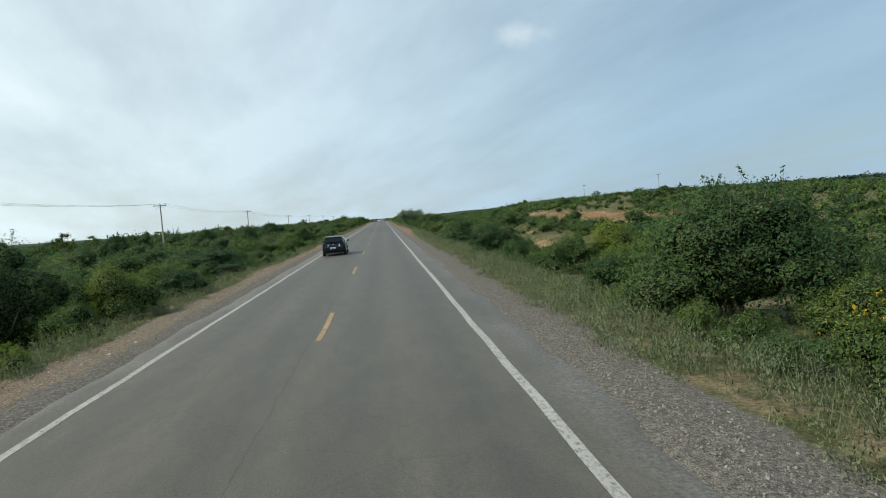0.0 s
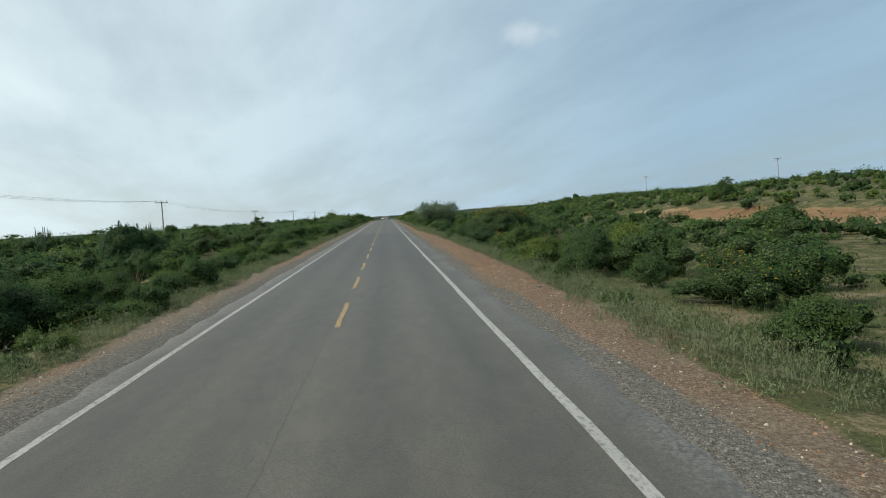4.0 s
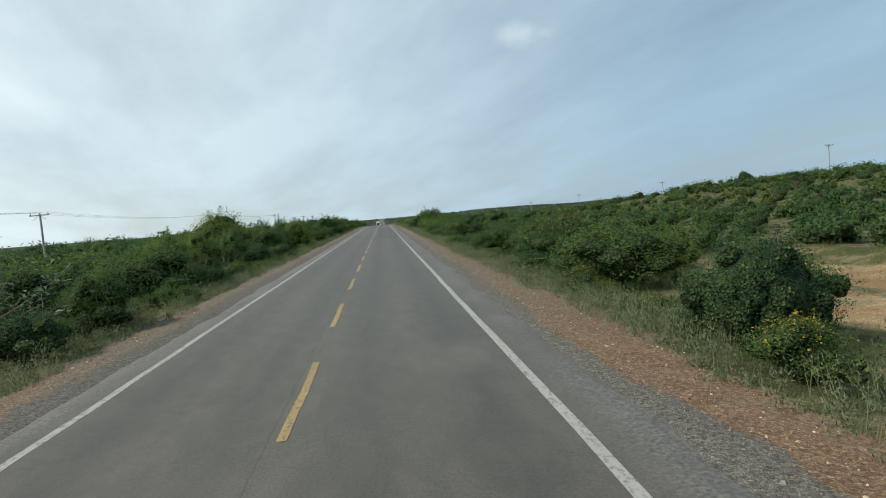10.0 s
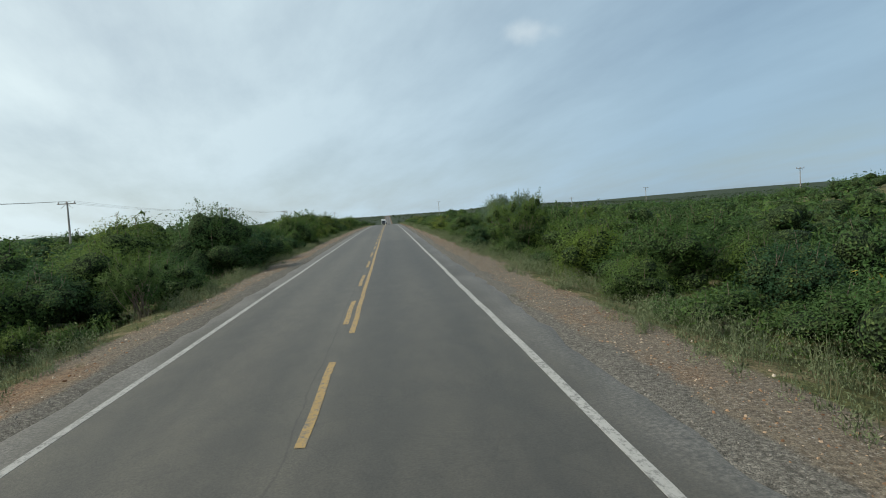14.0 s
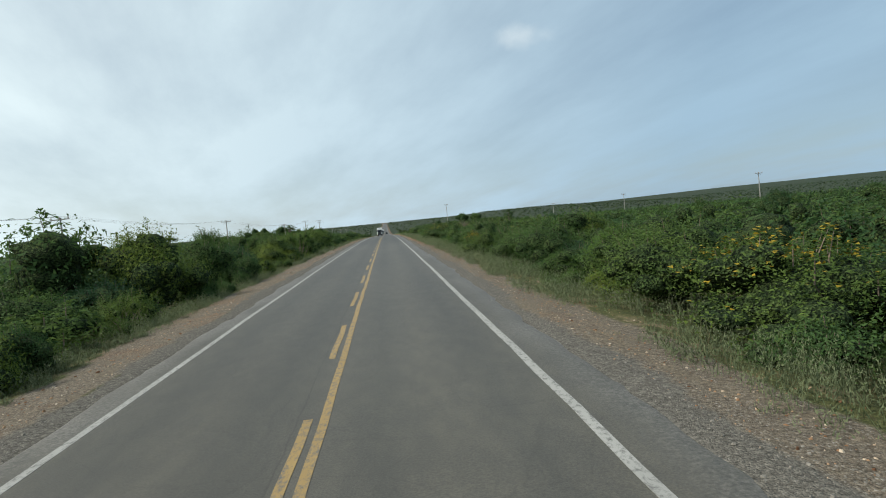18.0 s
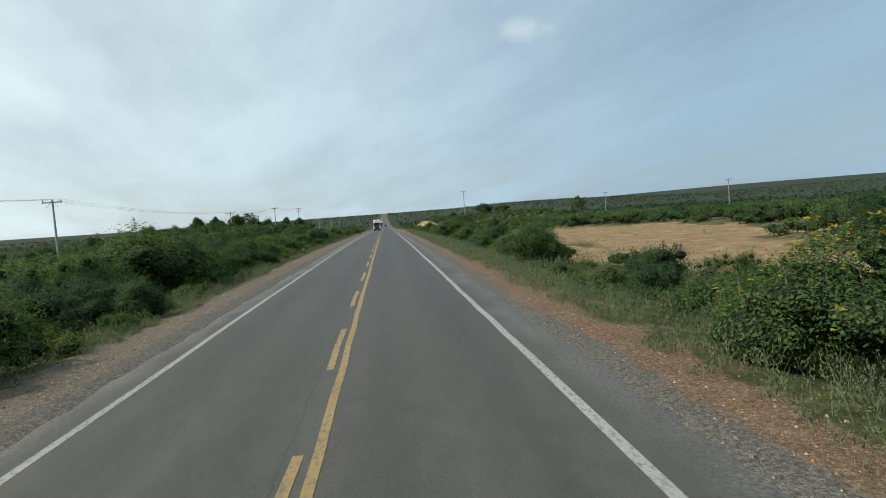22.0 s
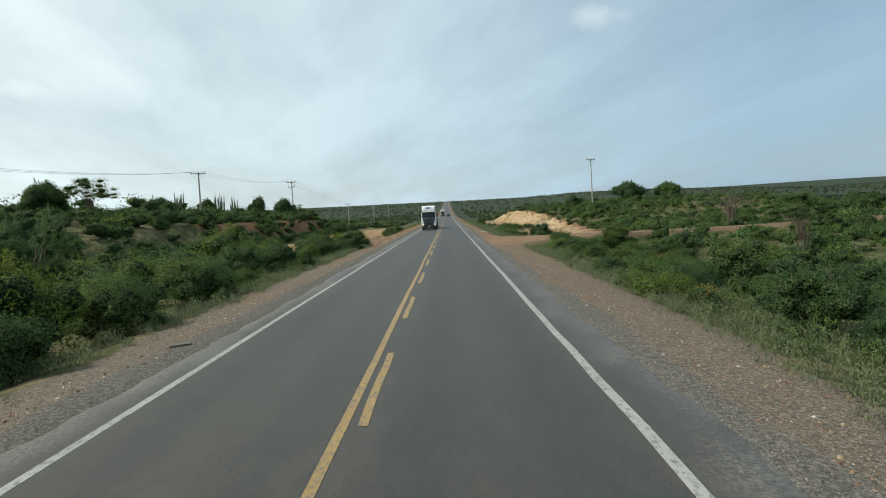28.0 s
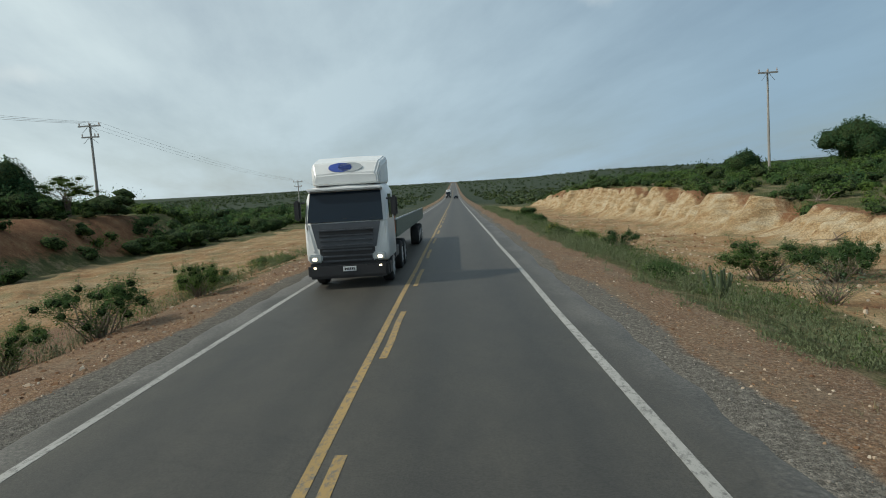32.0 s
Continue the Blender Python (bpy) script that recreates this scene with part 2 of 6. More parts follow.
M_FLOWER = foliage("yellow_flower", (0.30, 0.19, 0.02), (0.42, 0.29, 0.035), 0.2)
M_WEED = herb("weed_grey_green", (0.098, 0.128, 0.068), (0.190, 0.218, 0.122))
M_WEED_DRY = herb("weed_straw", (0.15, 0.138, 0.078), (0.27, 0.245, 0.145))
M_BARK = plain("bark_grey_brown", (0.16, 0.125, 0.095), 0.9, var=0.3)
M_CACTUS = plain("cactus_skin", (0.060, 0.085, 0.042), 0.6, var=0.25)
M_CONCRETE = plain("pole_concrete", (0.302, 0.288, 0.266), 0.85, var=0.15, scale=3)
M_STEEL = plain("galvanised_steel", (0.35, 0.35, 0.36), 0.45, 0.8)
M_INSUL = plain("porcelain_insulator", (0.30, 0.22, 0.17), 0.3)
M_WIRE = plain("wire_aluminium", (0.18, 0.18, 0.18), 0.5, 0.6)
M_POSTWOOD = plain("weathered_post_wood", (0.12, 0.10, 0.08), 0.9, var=0.3)
def stone_mat():
    m, n, l, b = mat("loose_stone")
    g = n.new("ShaderNodeNewGeometry")
    c = ramp(n, l, g.outputs["Random Per Island"], [(0.0, (0.11, 0.056, 0.032)), (0.35, (0.24, 0.135, 0.075)), (0.7, (0.33, 0.225, 0.140)), (1.0, (0.48, 0.41, 0.32))])
    l.new(c.outputs[0], b.inputs["Base Color"])
    b.inputs["Roughness"].default_value = 0.9
    b.inputs["Specular IOR Level"].default_value = 0.15
    return m


M_STONE = stone_mat()
M_STONE_GREY = plain("grey_road_stone", (0.185, 0.172, 0.150), 0.95, var=0.45, scale=30, spec=0.1)
M_STONE_WHITE = plain("white_stone", (0.475, 0.454, 0.410), 0.9, var=0.2, scale=9)


def asphalt():
    m, n, l, b = mat("asphalt")
    pos = n.new("ShaderNodeNewGeometry").outputs["Position"]
    sx = n.new("ShaderNodeSeparateXYZ"); l.new(pos, sx.inputs[0])
    big = noise_node(n, l, 0.35, 5, 0.6, pos, (1.0, 0.16, 1.0))
    fine = noise_node(n, l, 38.0, 4, 0.72, pos)
    mid = noise_node(n, l, 3.2, 4, 0.6, pos, (1.0, 0.35, 1.0))
    base = ramp(n, l, big.outputs["Fac"], [(0.28, (0.061, 0.0565, 0.047)), (0.50, (0.071, 0.066, 0.054)), (0.74, (0.082, 0.076, 0.062))])
    # wheel paths: two per lane, worn smoother and darker
    wp = n.new("ShaderNodeMath"); wp.operation = "PINGPONG"; wp.inputs[1].default_value = 0.86
    sh = n.new("ShaderNodeMath"); sh.operation = "ADD"; sh.inputs[1].default_value = 0.0
    l.new(sx.outputs["X"], sh.inputs[0]); l.new(sh.outputs[0], wp.inputs[0])
    wr = ramp(n, l, wp.outputs[0], [(0.08, (1.10, 1.09, 1.07)), (0.50, (0.95, 0.95, 0.95)), (0.86, (0.80, 0.81, 0.82))])
    c = mixc(n, l, 0.8, base.outputs[0], wr.outputs[0], "MULTIPLY")
    sp = ramp(n, l, fine.outputs["Fac"], [(0.36, (0.60, 0.60, 0.60)), (0.64, (1.40, 1.38, 1.34))])
    c = mixc(n, l, 0.7, c, sp.outputs[0], "MULTIPLY")
    st = ramp(n, l, mid.outputs["Fac"], [(0.42, (0.88, 0.88, 0.88)), (0.62, (1.10, 1.09, 1.06))])
    c = mixc(n, l, 0.8, c, st.outputs[0], "MULTIPLY")
    # newer, darker overlay patches and the grey, gravelly edge
    pt = attr(n, "patch")
    c = mixc(n, l, pt, c, mixc(n, l, 1.0, c, (0.60, 0.605, 0.62), "MULTIPLY"))
    c = mixc(n, l, attr(n, "pale"), c, mixc(n, l, 1.0, c, (1.5, 1.5, 1.46), "MULTIPLY"))
    ed = attr(n, "edge")
    eg = ramp(n, l, noise_node(n, l, 17.0, 5, 0.75, pos).outputs["Fac"], [(0.36, (0.052, 0.049, 0.044)), (0.50, (0.116, 0.108, 0.094)), (0.64, (0.215, 0.200, 0.172))])
    c = mixc(n, l, ed, c, eg.outputs[0])
    # fine cracks
    vo = n.new("ShaderNodeTexVoronoi"); vo.feature = "DISTANCE_TO_EDGE"; vo.inputs["Scale"].default_value = 0.55
    wv = noise_node(n, l, 1.4, 3, 0.6, pos)
    wm = mixc(n, l, 0.25, pos, wv.outputs["Color"], "ADD")
    l.new(wm, vo.inputs["Vector"])
    cr = ramp(n, l, vo.outputs["Distance"], [(0.0, (0.72, 0.72, 0.72)), (0.012, (1, 1, 1))])
    c = mixc(n, l, 0.5, c, cr.outputs[0], "MULTIPLY")
    jw = noise_node(n, l, 0.5, 4, 0.7, pos)
    jo = n.new("ShaderNodeMath"); jo.operation = "MULTIPLY_ADD"; jo.inputs[1].default_value = 0.22; jo.inputs[2].default_value = 0.16
    l.new(jw.outputs["Fac"], jo.inputs[0])
    ja = n.new("ShaderNodeMath"); ja.operation = "ADD"
    l.new(sx.outputs["X"], ja.inputs[0]); l.new(jo.outputs[0], ja.inputs[1])
    jb = n.new("ShaderNodeMath"); jb.operation = "ABSOLUTE"
    l.new(ja.outputs[0], jb.inputs[0])
    jr = ramp(n, l, jb.outputs[0], [(0.0, (0.55, 0.55, 0.55)), (0.022, (1, 1, 1))])
    c = mixc(n, l, 0.75, c, jr.outputs[0], "MULTIPLY")
    l.new(c, b.inputs["Base Color"])
    b.inputs["Roughness"].default_value = 0.62
    b.inputs["Specular IOR Level"].default_value = 0.45
    bump(n, l, b, fine.outputs["Fac"], 0.35, 0.01)
    return m


def paint_mat(name, col, wear):
    m, n, l, b = mat(name)
    pos = n.new("ShaderNodeNewGeometry").outputs["Position"]
    nz = noise_node(n, l, 15.0, 6, 0.75, pos, (1, 0.5, 1))
    wn_ = ramp(n, l, nz.outputs["Fac"], [(wear, (1, 1, 1)), (wear + 0.16, (0, 0, 0))])
    g = noise_node(n, l, 0.6, 3)
    c = ramp(n, l, g.outputs["Fac"], [(0.3, tuple(x * 0.82 for x in col)), (0.7, col)])
    l.new(mixc(n, l, wn_.outputs[0], c.outputs[0], (0.102, 0.099, 0.092)), b.inputs["Base Color"])
    b.inputs["Roughness"].default_value = 0.7
    return m


M_ASPHALT = asphalt()
M_WHITE = paint_mat("white_road_paint", (0.330, 0.325, 0.300), 0.35)
M_YELLOW = paint_mat("yellow_road_paint", (0.308, 0.206, 0.073), 0.36)
M_YELLOW_OLD = paint_mat("faded_road_paint", (0.210, 0.189, 0.133), 0.42)


def ground_mat():
    m, n, l, b = mat("ground_soil")
    pos = n.new("ShaderNodeNewGeometry").outputs["Position"]
    n1 = noise_node(n, l, 0.08, 5, 0.6, pos)
    n2 = noise_node(n, l, 1.1, 5, 0.65, pos)
    n3 = noise_node(n, l, 14.0, 4, 0.65, pos)
    vo = n.new("ShaderNodeTexVoronoi"); vo.inputs["Scale"].default_value = 44.0
    jig = noise_node(n, l, 9.0, 3, 0.6, pos)
    l.new(mixc(n, l, 0.05, pos, jig.outputs["Color"], "ADD"), vo.inputs["Vector"])
    veg = ramp(n, l, n2.outputs["Fac"], [(0.28, (0.044, 0.051, 0.021)), (0.52, (0.078, 0.084, 0.031)), (0.78, (0.156, 0.125, 0.059))])
    soil = ramp(n, l, noise_node(n, l, 0.55, 6, 0.72, pos).outputs["Fac"], [(0.50, (0, 0, 0)), (0.62, (0.85, 0.85, 0.85))])
    vegc = mixc(n, l, soil.outputs[0], veg.outputs[0], (0.185, 0.145, 0.088))
    # far ground: cool and dark, aerial haze and scrub shade put into the colour
    far = ramp(n, l, n1.outputs["Fac"], [(0.35, (0.023, 0.036, 0.021)), (0.65, (0.040, 0.052, 0.029))])
    veg2 = mixc(n, l, attr(n, "far"), vegc, far.outputs[0])
    ns = noise_node(n, l, 0.45, 5, 0.7, pos)
    flat = ramp(n, l, ns.outputs["Fac"], [(0.30, (0.182, 0.094, 0.046)), (0.44, (0.250, 0.156, 0.079)), (0.56, (0.300, 0.210, 0.116)), (0.72, (0.362, 0.286, 0.178))])
    face = ramp(n, l, noise_node(n, l, 1.3, 5, 0.7, pos, (0.3, 1.1, 1.6)).outputs["Fac"], [(0.30, (0.190, 0.105, 0.050)), (0.42, (0.300, 0.205, 0.108)), (0.54, (0.385, 0.300, 0.185)), (0.68, (0.440, 0.380, 0.270))])
    sand = n.new("ShaderNodeMix"); sand.data_type = "RGBA"
    l.new(attr(n, "face"), sand.inputs["Factor"]); l.new(flat.outputs[0], sand.inputs["A"]); l.new(face.outputs[0], sand.inputs["B"])
    red = ramp(n, l, n2.outputs["Fac"], [(0.25, (0.112, 0.053, 0.029)), (0.5, (0.184, 0.094, 0.049)), (0.75, (0.246, 0.155, 0.083))])
    stone = ramp(n, l, vo.outputs["Color"], [(0.1, (0.080, 0.044, 0.026)), (0.45, (0.170, 0.104, 0.060)), (0.75, (0.225, 0.168, 0.108)), (0.95, (0.370, 0.348, 0.288))])
    tan = ramp(n, l, vo.outputs["Color"], [(0.1, (0.084, 0.069, 0.052)), (0.45, (0.138, 0.112, 0.084)), (0.75, (0.176, 0.149, 0.114)), (0.95, (0.270, 0.250, 0.221))])
    tint = ramp(n, l, noise_node(n, l, 0.22, 3, 0.6, pos).outputs["Fac"], [(0.54, (0, 0, 0)), (0.74, (0.8, 0.8, 0.8))])
    grav = mixc(n, l, 0.45, stone.outputs[0], red.outputs[0])
    # packed dusty strips between the loose stones
    dust = ramp(n, l, noise_node(n, l, 0.9, 5, 0.7, pos, (1.0, 0.22, 1.0)).outputs["Fac"], [(0.50, (0, 0, 0)), (0.64, (0.7, 0.7, 0.7))])
    grav = mixc(n, l, dust.outputs[0], grav, (0.172, 0.130, 0.090))
    dull = attr(n, "dull")
    tan2 = mixc(n, l, dust.outputs[0], tan.outputs[0], (0.160, 0.128, 0.088))
    grav = mixc(n, l, dull, grav, mixc(n, l, tint.outputs[0], tan2, grav))
    greyst = ramp(n, l, vo.outputs["Color"], [(0.1, (0.080, 0.074, 0.063)), (0.5, (0.116, 0.107, 0.091)), (0.95, (0.178, 0.164, 0.140))])

    def soft_edge(name, amount):
        a = n.new("ShaderNodeMath"); a.operation = "MULTIPLY_ADD"; a.inputs[1].default_value = amount; a.inputs[2].default_value = -amount / 2
        l.new(n2.outputs["Fac"], a.inputs[0])
        s = n.new("ShaderNodeMath"); s.operation = "ADD"
        l.new(a.outputs[0], s.inputs[0]); l.new(attr(n, name), s.inputs[1])
        r = ramp(n, l, s.outputs[0], [(0.40, (0, 0, 0)), (0.60, (1, 1, 1))])
        return r.outputs[0]
    nb = noise_node(n, l, 0.30, 5, 0.62, pos, (1.0, 0.40, 1.0))
    sa = n.new("ShaderNodeMath"); sa.operation = "MULTIPLY_ADD"; sa.inputs[1].default_value = 1.5; sa.inputs[2].default_value = -0.75
    l.new(nb.outputs["Fac"], sa.inputs[0])
    sb = n.new("ShaderNodeMath"); sb.operation = "ADD"
    l.new(sa.outputs[0], sb.inputs[0]); l.new(attr(n, "sand"), sb.inputs[1])
    sandy = ramp(n, l, sb.outputs[0], [(0.42, (0, 0, 0)), (0.56, (1, 1, 1))])
    # dry grass breaks up the bare sand
    turf = ramp(n, l, noise_node(n, l, 0.7, 6, 0.72, pos, (1.0, 0.6, 1.0)).outputs["Fac"], [(0.50, (0, 0, 0)), (0.60, (0.65, 0.65, 0.65))])
    tm = n.new("ShaderNodeMath"); tm.operation = "SUBTRACT"; tm.inputs[0].default_value = 1.0
    l.new(attr(n, "face"), tm.inputs[1])
    tf = n.new("ShaderNodeMath"); tf.operation = "MULTIPLY"
    l.new(turf.outputs[0], tf.inputs[0]); l.new(tm.outputs[0], tf.inputs[1])
    sandc = mixc(n, l, tf.outputs[0], sand.outputs["Result"], (0.165, 0.155, 0.082))
    c = mixc(n, l, sandy.outputs[0], veg2, sandc)
    c = mixc(n, l, soft_edge("red", 0.8), c, red.outputs[0])
    c = mixc(n, l, soft_edge("gravel", 0.8), c, grav)
    c = mixc(n, l, soft_edge("grey", 0.9), c, greyst.outputs[0])
    sp = ramp(n, l, n3.outputs["Fac"], [(0.34, (0.50, 0.50, 0.50)), (0.50, (0.96, 0.96, 0.96)), (0.66, (1.45, 1.45, 1.45))])
    c = mixc(n, l, 0.85, c, sp.outputs[0], "MULTIPLY")
    l.new(c, b.inputs["Base Color"])
    b.inputs["Roughness"].default_value = 0.95
    b.inputs["Specular IOR Level"].default_value = 0.15
    # fine grit over clods and rills
    hm = n.new("ShaderNodeMath"); hm.operation = "MULTIPLY_ADD"; hm.inputs[1].default_value = 3.0
    l.new(n2.outputs["Fac"], hm.inputs[0]); l.new(n3.outputs["Fac"], hm.inputs[2])
    hv = n.new("ShaderNodeMath"); hv.operation = "MULTIPLY_ADD"; hv.inputs[1].default_value = -0.7
    l.new(vo.outputs["Distance"], hv.inputs[0]); l.new(hm.outputs[0], hv.inputs[2])
    bump(n, l, b, hv.outputs[0], 0.55, 0.06)
    return m


M_GROUND = ground_mat()

# ---- the lie of the land ----
S0, S1, Y_A, Y_B = 0.010139, -0.010548, 338.62, 566.54


def prof(y):
    """Height of the road along its length: a climb, a long crest, a dip, and the hill beyond."""
    y = np.asarray(y, float)
    u = np.clip(y - Y_A, 0, Y_B - Y_A)
    z = S0 * np.minimum(y, Y_A) + S0 * u + (S1 - S0) * u * u / 2 / (Y_B - Y_A)
    z = z + S1 * np.clip(y - Y_B, 0, 790 - Y_B)
    v = np.clip(y - 790, 0, 420)
    s2 = 0.0165
    z = z + S1 * v + (s2 - S1) * v * v / 840
    z = z + s2 * np.clip(y - 1210, 0, 1000)
    w = np.clip(y - 2210, 0, 500)
    return z + s2 * w - s2 * w * w / 1000


def sm(a, b, x):
    t = np.clip((x - a) / (b - a), 0, 1)
    return t * t * (3 - 2 * t)


def vnoise(x, y, s=1.0, seed=0):
    """Smooth lattice noise, 0 to 1."""
    x, y = np.asarray(x, float) * s, np.asarray(y, float) * s
    xi, yi = np.floor(x), np.floor(y)
    fx, fy = x - xi, y - yi
    fx, fy = fx * fx * (3 - 2 * fx), fy * fy * (3 - 2 * fy)

    def h(a, b):
        v = np.sin(a * 12.71 + b * 31.17 + seed * 7.47) * 4375.85453
        return v - np.floor(v)
    return (h(xi, yi) * (1 - fx) + h(xi + 1, yi) * fx) * (1 - fy) + (h(xi, yi + 1) * (1 - fx) + h(xi + 1, yi + 1) * fx) * fy


def fbm(x, y, s=1.0, seed=0):
    return (vnoise(x, y, s, seed) * 4 + vnoise(x, y, s * 2.1, seed + 1) * 2 + vnoise(x, y, s * 4.3, seed + 2)) / 7


def wob(x, y, k=1.0):
    return (np.sin(x * 0.71 * k + 1.3 * np.sin(y * 0.23 * k)) + np.sin(y * 0.53 * k + 1.7 * np.sin(x * 0.31 * k) + 2.0) + 0.6 * np.sin(x * 1.9 * k + y * 1.3 * k)) / 2.6


# bare sandy clearings: centre x, y, half-width, half-length
CLEAR = [(17.6, 47, 4.8, 25), (21, 90, 4.2, 10), (13, 78, 1.6, 3.2), (38, 82, 5.5, 34), (43, 132, 6.5, 32), (45, 172, 4.5, 24), (18, 139, 4, 9), (18, 180, 6.5, 12), (24, 205, 7, 9), (16.2, 214, 4.6, 9), (20, 222, 5, 9), (38, 190, 5, 9), (14, 257, 4.6, 11),
         (22.5, 468, 7.5, 42), (31, 520, 16.5, 37), (16.5, 486, 3.5, 20), (15.5, 512, 2.2, 9), (20, 272, 7.5, 13), (36, 440, 9, 9), (-16, 640, 8, 26), (-15.5, 690, 9.5, 52),
         (-20, 70, 4, 6), (-16, 136, 5, 10), (-15, 152, 4, 7), (-24, 262, 6, 8)]


def foot(y):
    """x of the foot of the cutting's bank on the right."""
    return np.interp(y, [636, 652, 664, 680, 697, 712, 800], [23, 19.5, 20, 19.3, 18.4, 18, 18])


def sand_mask(x, y):
    s = np.zeros(np.broadcast(x, y).shape)
    for cx, cy, rx, ry in CLEAR:
        d = np.sqrt(((x - cx) / rx) ** 2 + ((y - cy) / ry) ** 2) + 0.22 * wob(x, y, 0.6)
        s = np.maximum(s, 1 - sm(0.75, 1.1, d))
    r = sm(9.2, 11.5, x) * (1 - sm(0, 1.6, x - foot(y) - 1.2)) * sm(631, 643, y) * (1 - sm(775, 800, y))
    return np.maximum(s, r)


def verge(x, y):
    """Distance from the road's middle at which the weeds begin, on the side of x."""
    right = np.interp(y, [0, 70, 95, 108, 150, 165, 250, 330, 385, 490, 560, 588, 610, 650, 700], [5.4, 5.45, 6.0, 6.9, 7.0, 6.0, 5.9, 6.1, 5.6, 5.6, 5.9, 6.8, 6.8, 6.2, 6.2])
    left = np.interp(y, [0, 130, 250, 330, 394, 458, 495, 560], [5.9, 5.6, 5.6, 6.0, 6.4, 6.0, 6.4, 6.2])
    return np.where(np.asarray(x) > 0, right, left)


def track_mask(x, y):
    """The dirt track that joins from the right."""
    c = np.interp(x, [3, 9, 27, 60, 140], [622, 624.5, 632, 641, 650])
    half = np.interp(x, [3, 6, 10, 20, 60], [14, 10.5, 5.8, 2.0, 1.4])
    return (1 - sm(0.8, 1.15, np.abs(y - c) / half + 0.1 * wob(x, y, 0.8))) * sm(3.0, 4.2, x) * (1 - sm(110, 140, x))


def bank_right(x, y):
    gully = (1 - np.abs(2 * vnoise(y, x * 0.15, 0.75, 3) - 1)) ** 3 * (0.3 + 1.4 * vnoise(y, 0, 0.21, 4)) + 0.5 * (1 - np.abs(2 * vnoise(y, x * 0.2, 1.9, 5) - 1)) ** 4
    d = x - foot(y) + 2.6 * (fbm(x * 0.3, y, 0.16, 6) - 0.5) - 1.7 * gully
    on = np.interp(y, [640, 652, 664, 678, 688, 697, 712, 731, 765, 800], [0, 0.2, 0.5, 1.4, 2.1, 2.7, 3.4, 3.8, 3.3, 0])
    cut = on * (0.80 + 0.40 * fbm(x * 0.2, y, 0.12, 8)) * (0.16 * sm(-1.4, 0.2, d) + 0.40 * sm(0, 0.9, d) + 0.34 * sm(1.1, 1.9, d) + 0.10 * sm(2.0, 5, d))
    hill = 0.9 * sm(27, 52, x) * sm(610, 690, y) * (1 - sm(770, 860, y)) * (1 - sm(80, 130, x))
    return np.maximum(cut * (1 - sm(60, 90, x)), 0) + hill


def bank_left(x, y):
    on = sm(596, 634, y) * (1 - sm(712, 742, y))
    d = -25.0 - x + 1.2 * wob(x * 0.2, y, 0.5)
    return on * (3.7 * sm(0, 5.5, d) + 1.4 * sm(5, 20, d)) * (1 - sm(60, 95, -x))


def rel(x, y):
    """Height of the ground against the road."""
    ax = np.abs(x)
    z = -0.14 + 0.13 * sm(3.6, 4.6, ax) - 0.10 * sm(4.6, 6.4, ax) - 0.55 * sm(6.3, 9.0, ax) - 0.30 * sm(9, 16, ax)
    z = z + (0.10 * wob(x, y, 1.1) + 0.25 * wob(x, y, 0.13) * sm(12, 40, ax)) * sm(5.5, 9, ax)
    tr = track_mask(x, y)
    z = z * (1 - tr) + tr * np.minimum(-0.03, -0.05 - 0.03 * sm(4, 12, ax) - 0.25 * sm(14, 40, ax))
    s = sand_mask(x, y)
    z = z - 0.55 * s * sm(10, 14, ax) * (y < 600)
    z = z + bank_right(x, y) + bank_left(x, y) + 1.3 * sm(39, 48, x) * sm(30, 60, y) * (1 - sm(180, 240, y)) * (1 - sm(60, 110, x))
    z = z + (0.16 * wob(x, y, 0.55) + 0.10 * np.abs(wob(x, y, 1.4)) + 0.06 * wob(x, y, 3.1)) * s * sm(8, 11, ax) * (y > 600)
    z = z + 14 * sm(350, 1700, ax) * (1 + 0.35 * np.sin(y * 0.0021 + x * 0.0006)) + 10.5 * np.exp(-((y - 1550) / 380) ** 2) * sm(40, 220, x) * (1 - sm(300, 600, x)) + 6 * sm(120, 600, x) * sm(-200, 200, y) * (1 - sm(330, 520, y)) + 4.2 * np.exp(-(np.where(y < 200, (y - 200) / 95, np.maximum(0, y - 345) / 42)) ** 2) * sm(36, 88, x) * (1 - sm(200, 420, x))
    return z


def ground_z(x, y):
    return prof(y) + rel(np.asarray(x, float), np.asarray(y, float))


def gz(x, y):
    return float(ground_z(x, y))


def mesh_object(name, verts, faces, material, parent=None, label="", smooth=False):
    me = bpy.data.meshes.new(name)
    if isinstance(verts, np.ndarray) and isinstance(faces, np.ndarray):
        k_ = faces.shape[1]
        me.vertices.add(len(verts)); me.loops.add(faces.size); me.polygons.add(len(faces))
        me.vertices.foreach_set("co", verts.astype(np.float32).ravel())
        me.loops.foreach_set("vertex_index", faces.astype(np.int32).ravel())
        me.polygons.foreach_set("loop_start", np.arange(0, faces.size, k_, dtype=np.int32))
    else:
        me.from_pydata([tuple(v) for v in verts], [], [tuple(f) for f in faces])
    me.update(calc_edges=True)
    me.polygons.foreach_set("use_smooth", np.full(len(me.polygons), bool(smooth)))
    for mm in (material if isinstance(material, (list, tuple)) else [material]):
        me.materials.append(mm)
    ob = new(name, me)
    if parent is not None:
        ob.parent = parent
    if label:
        ob["label"] = label
    return ob


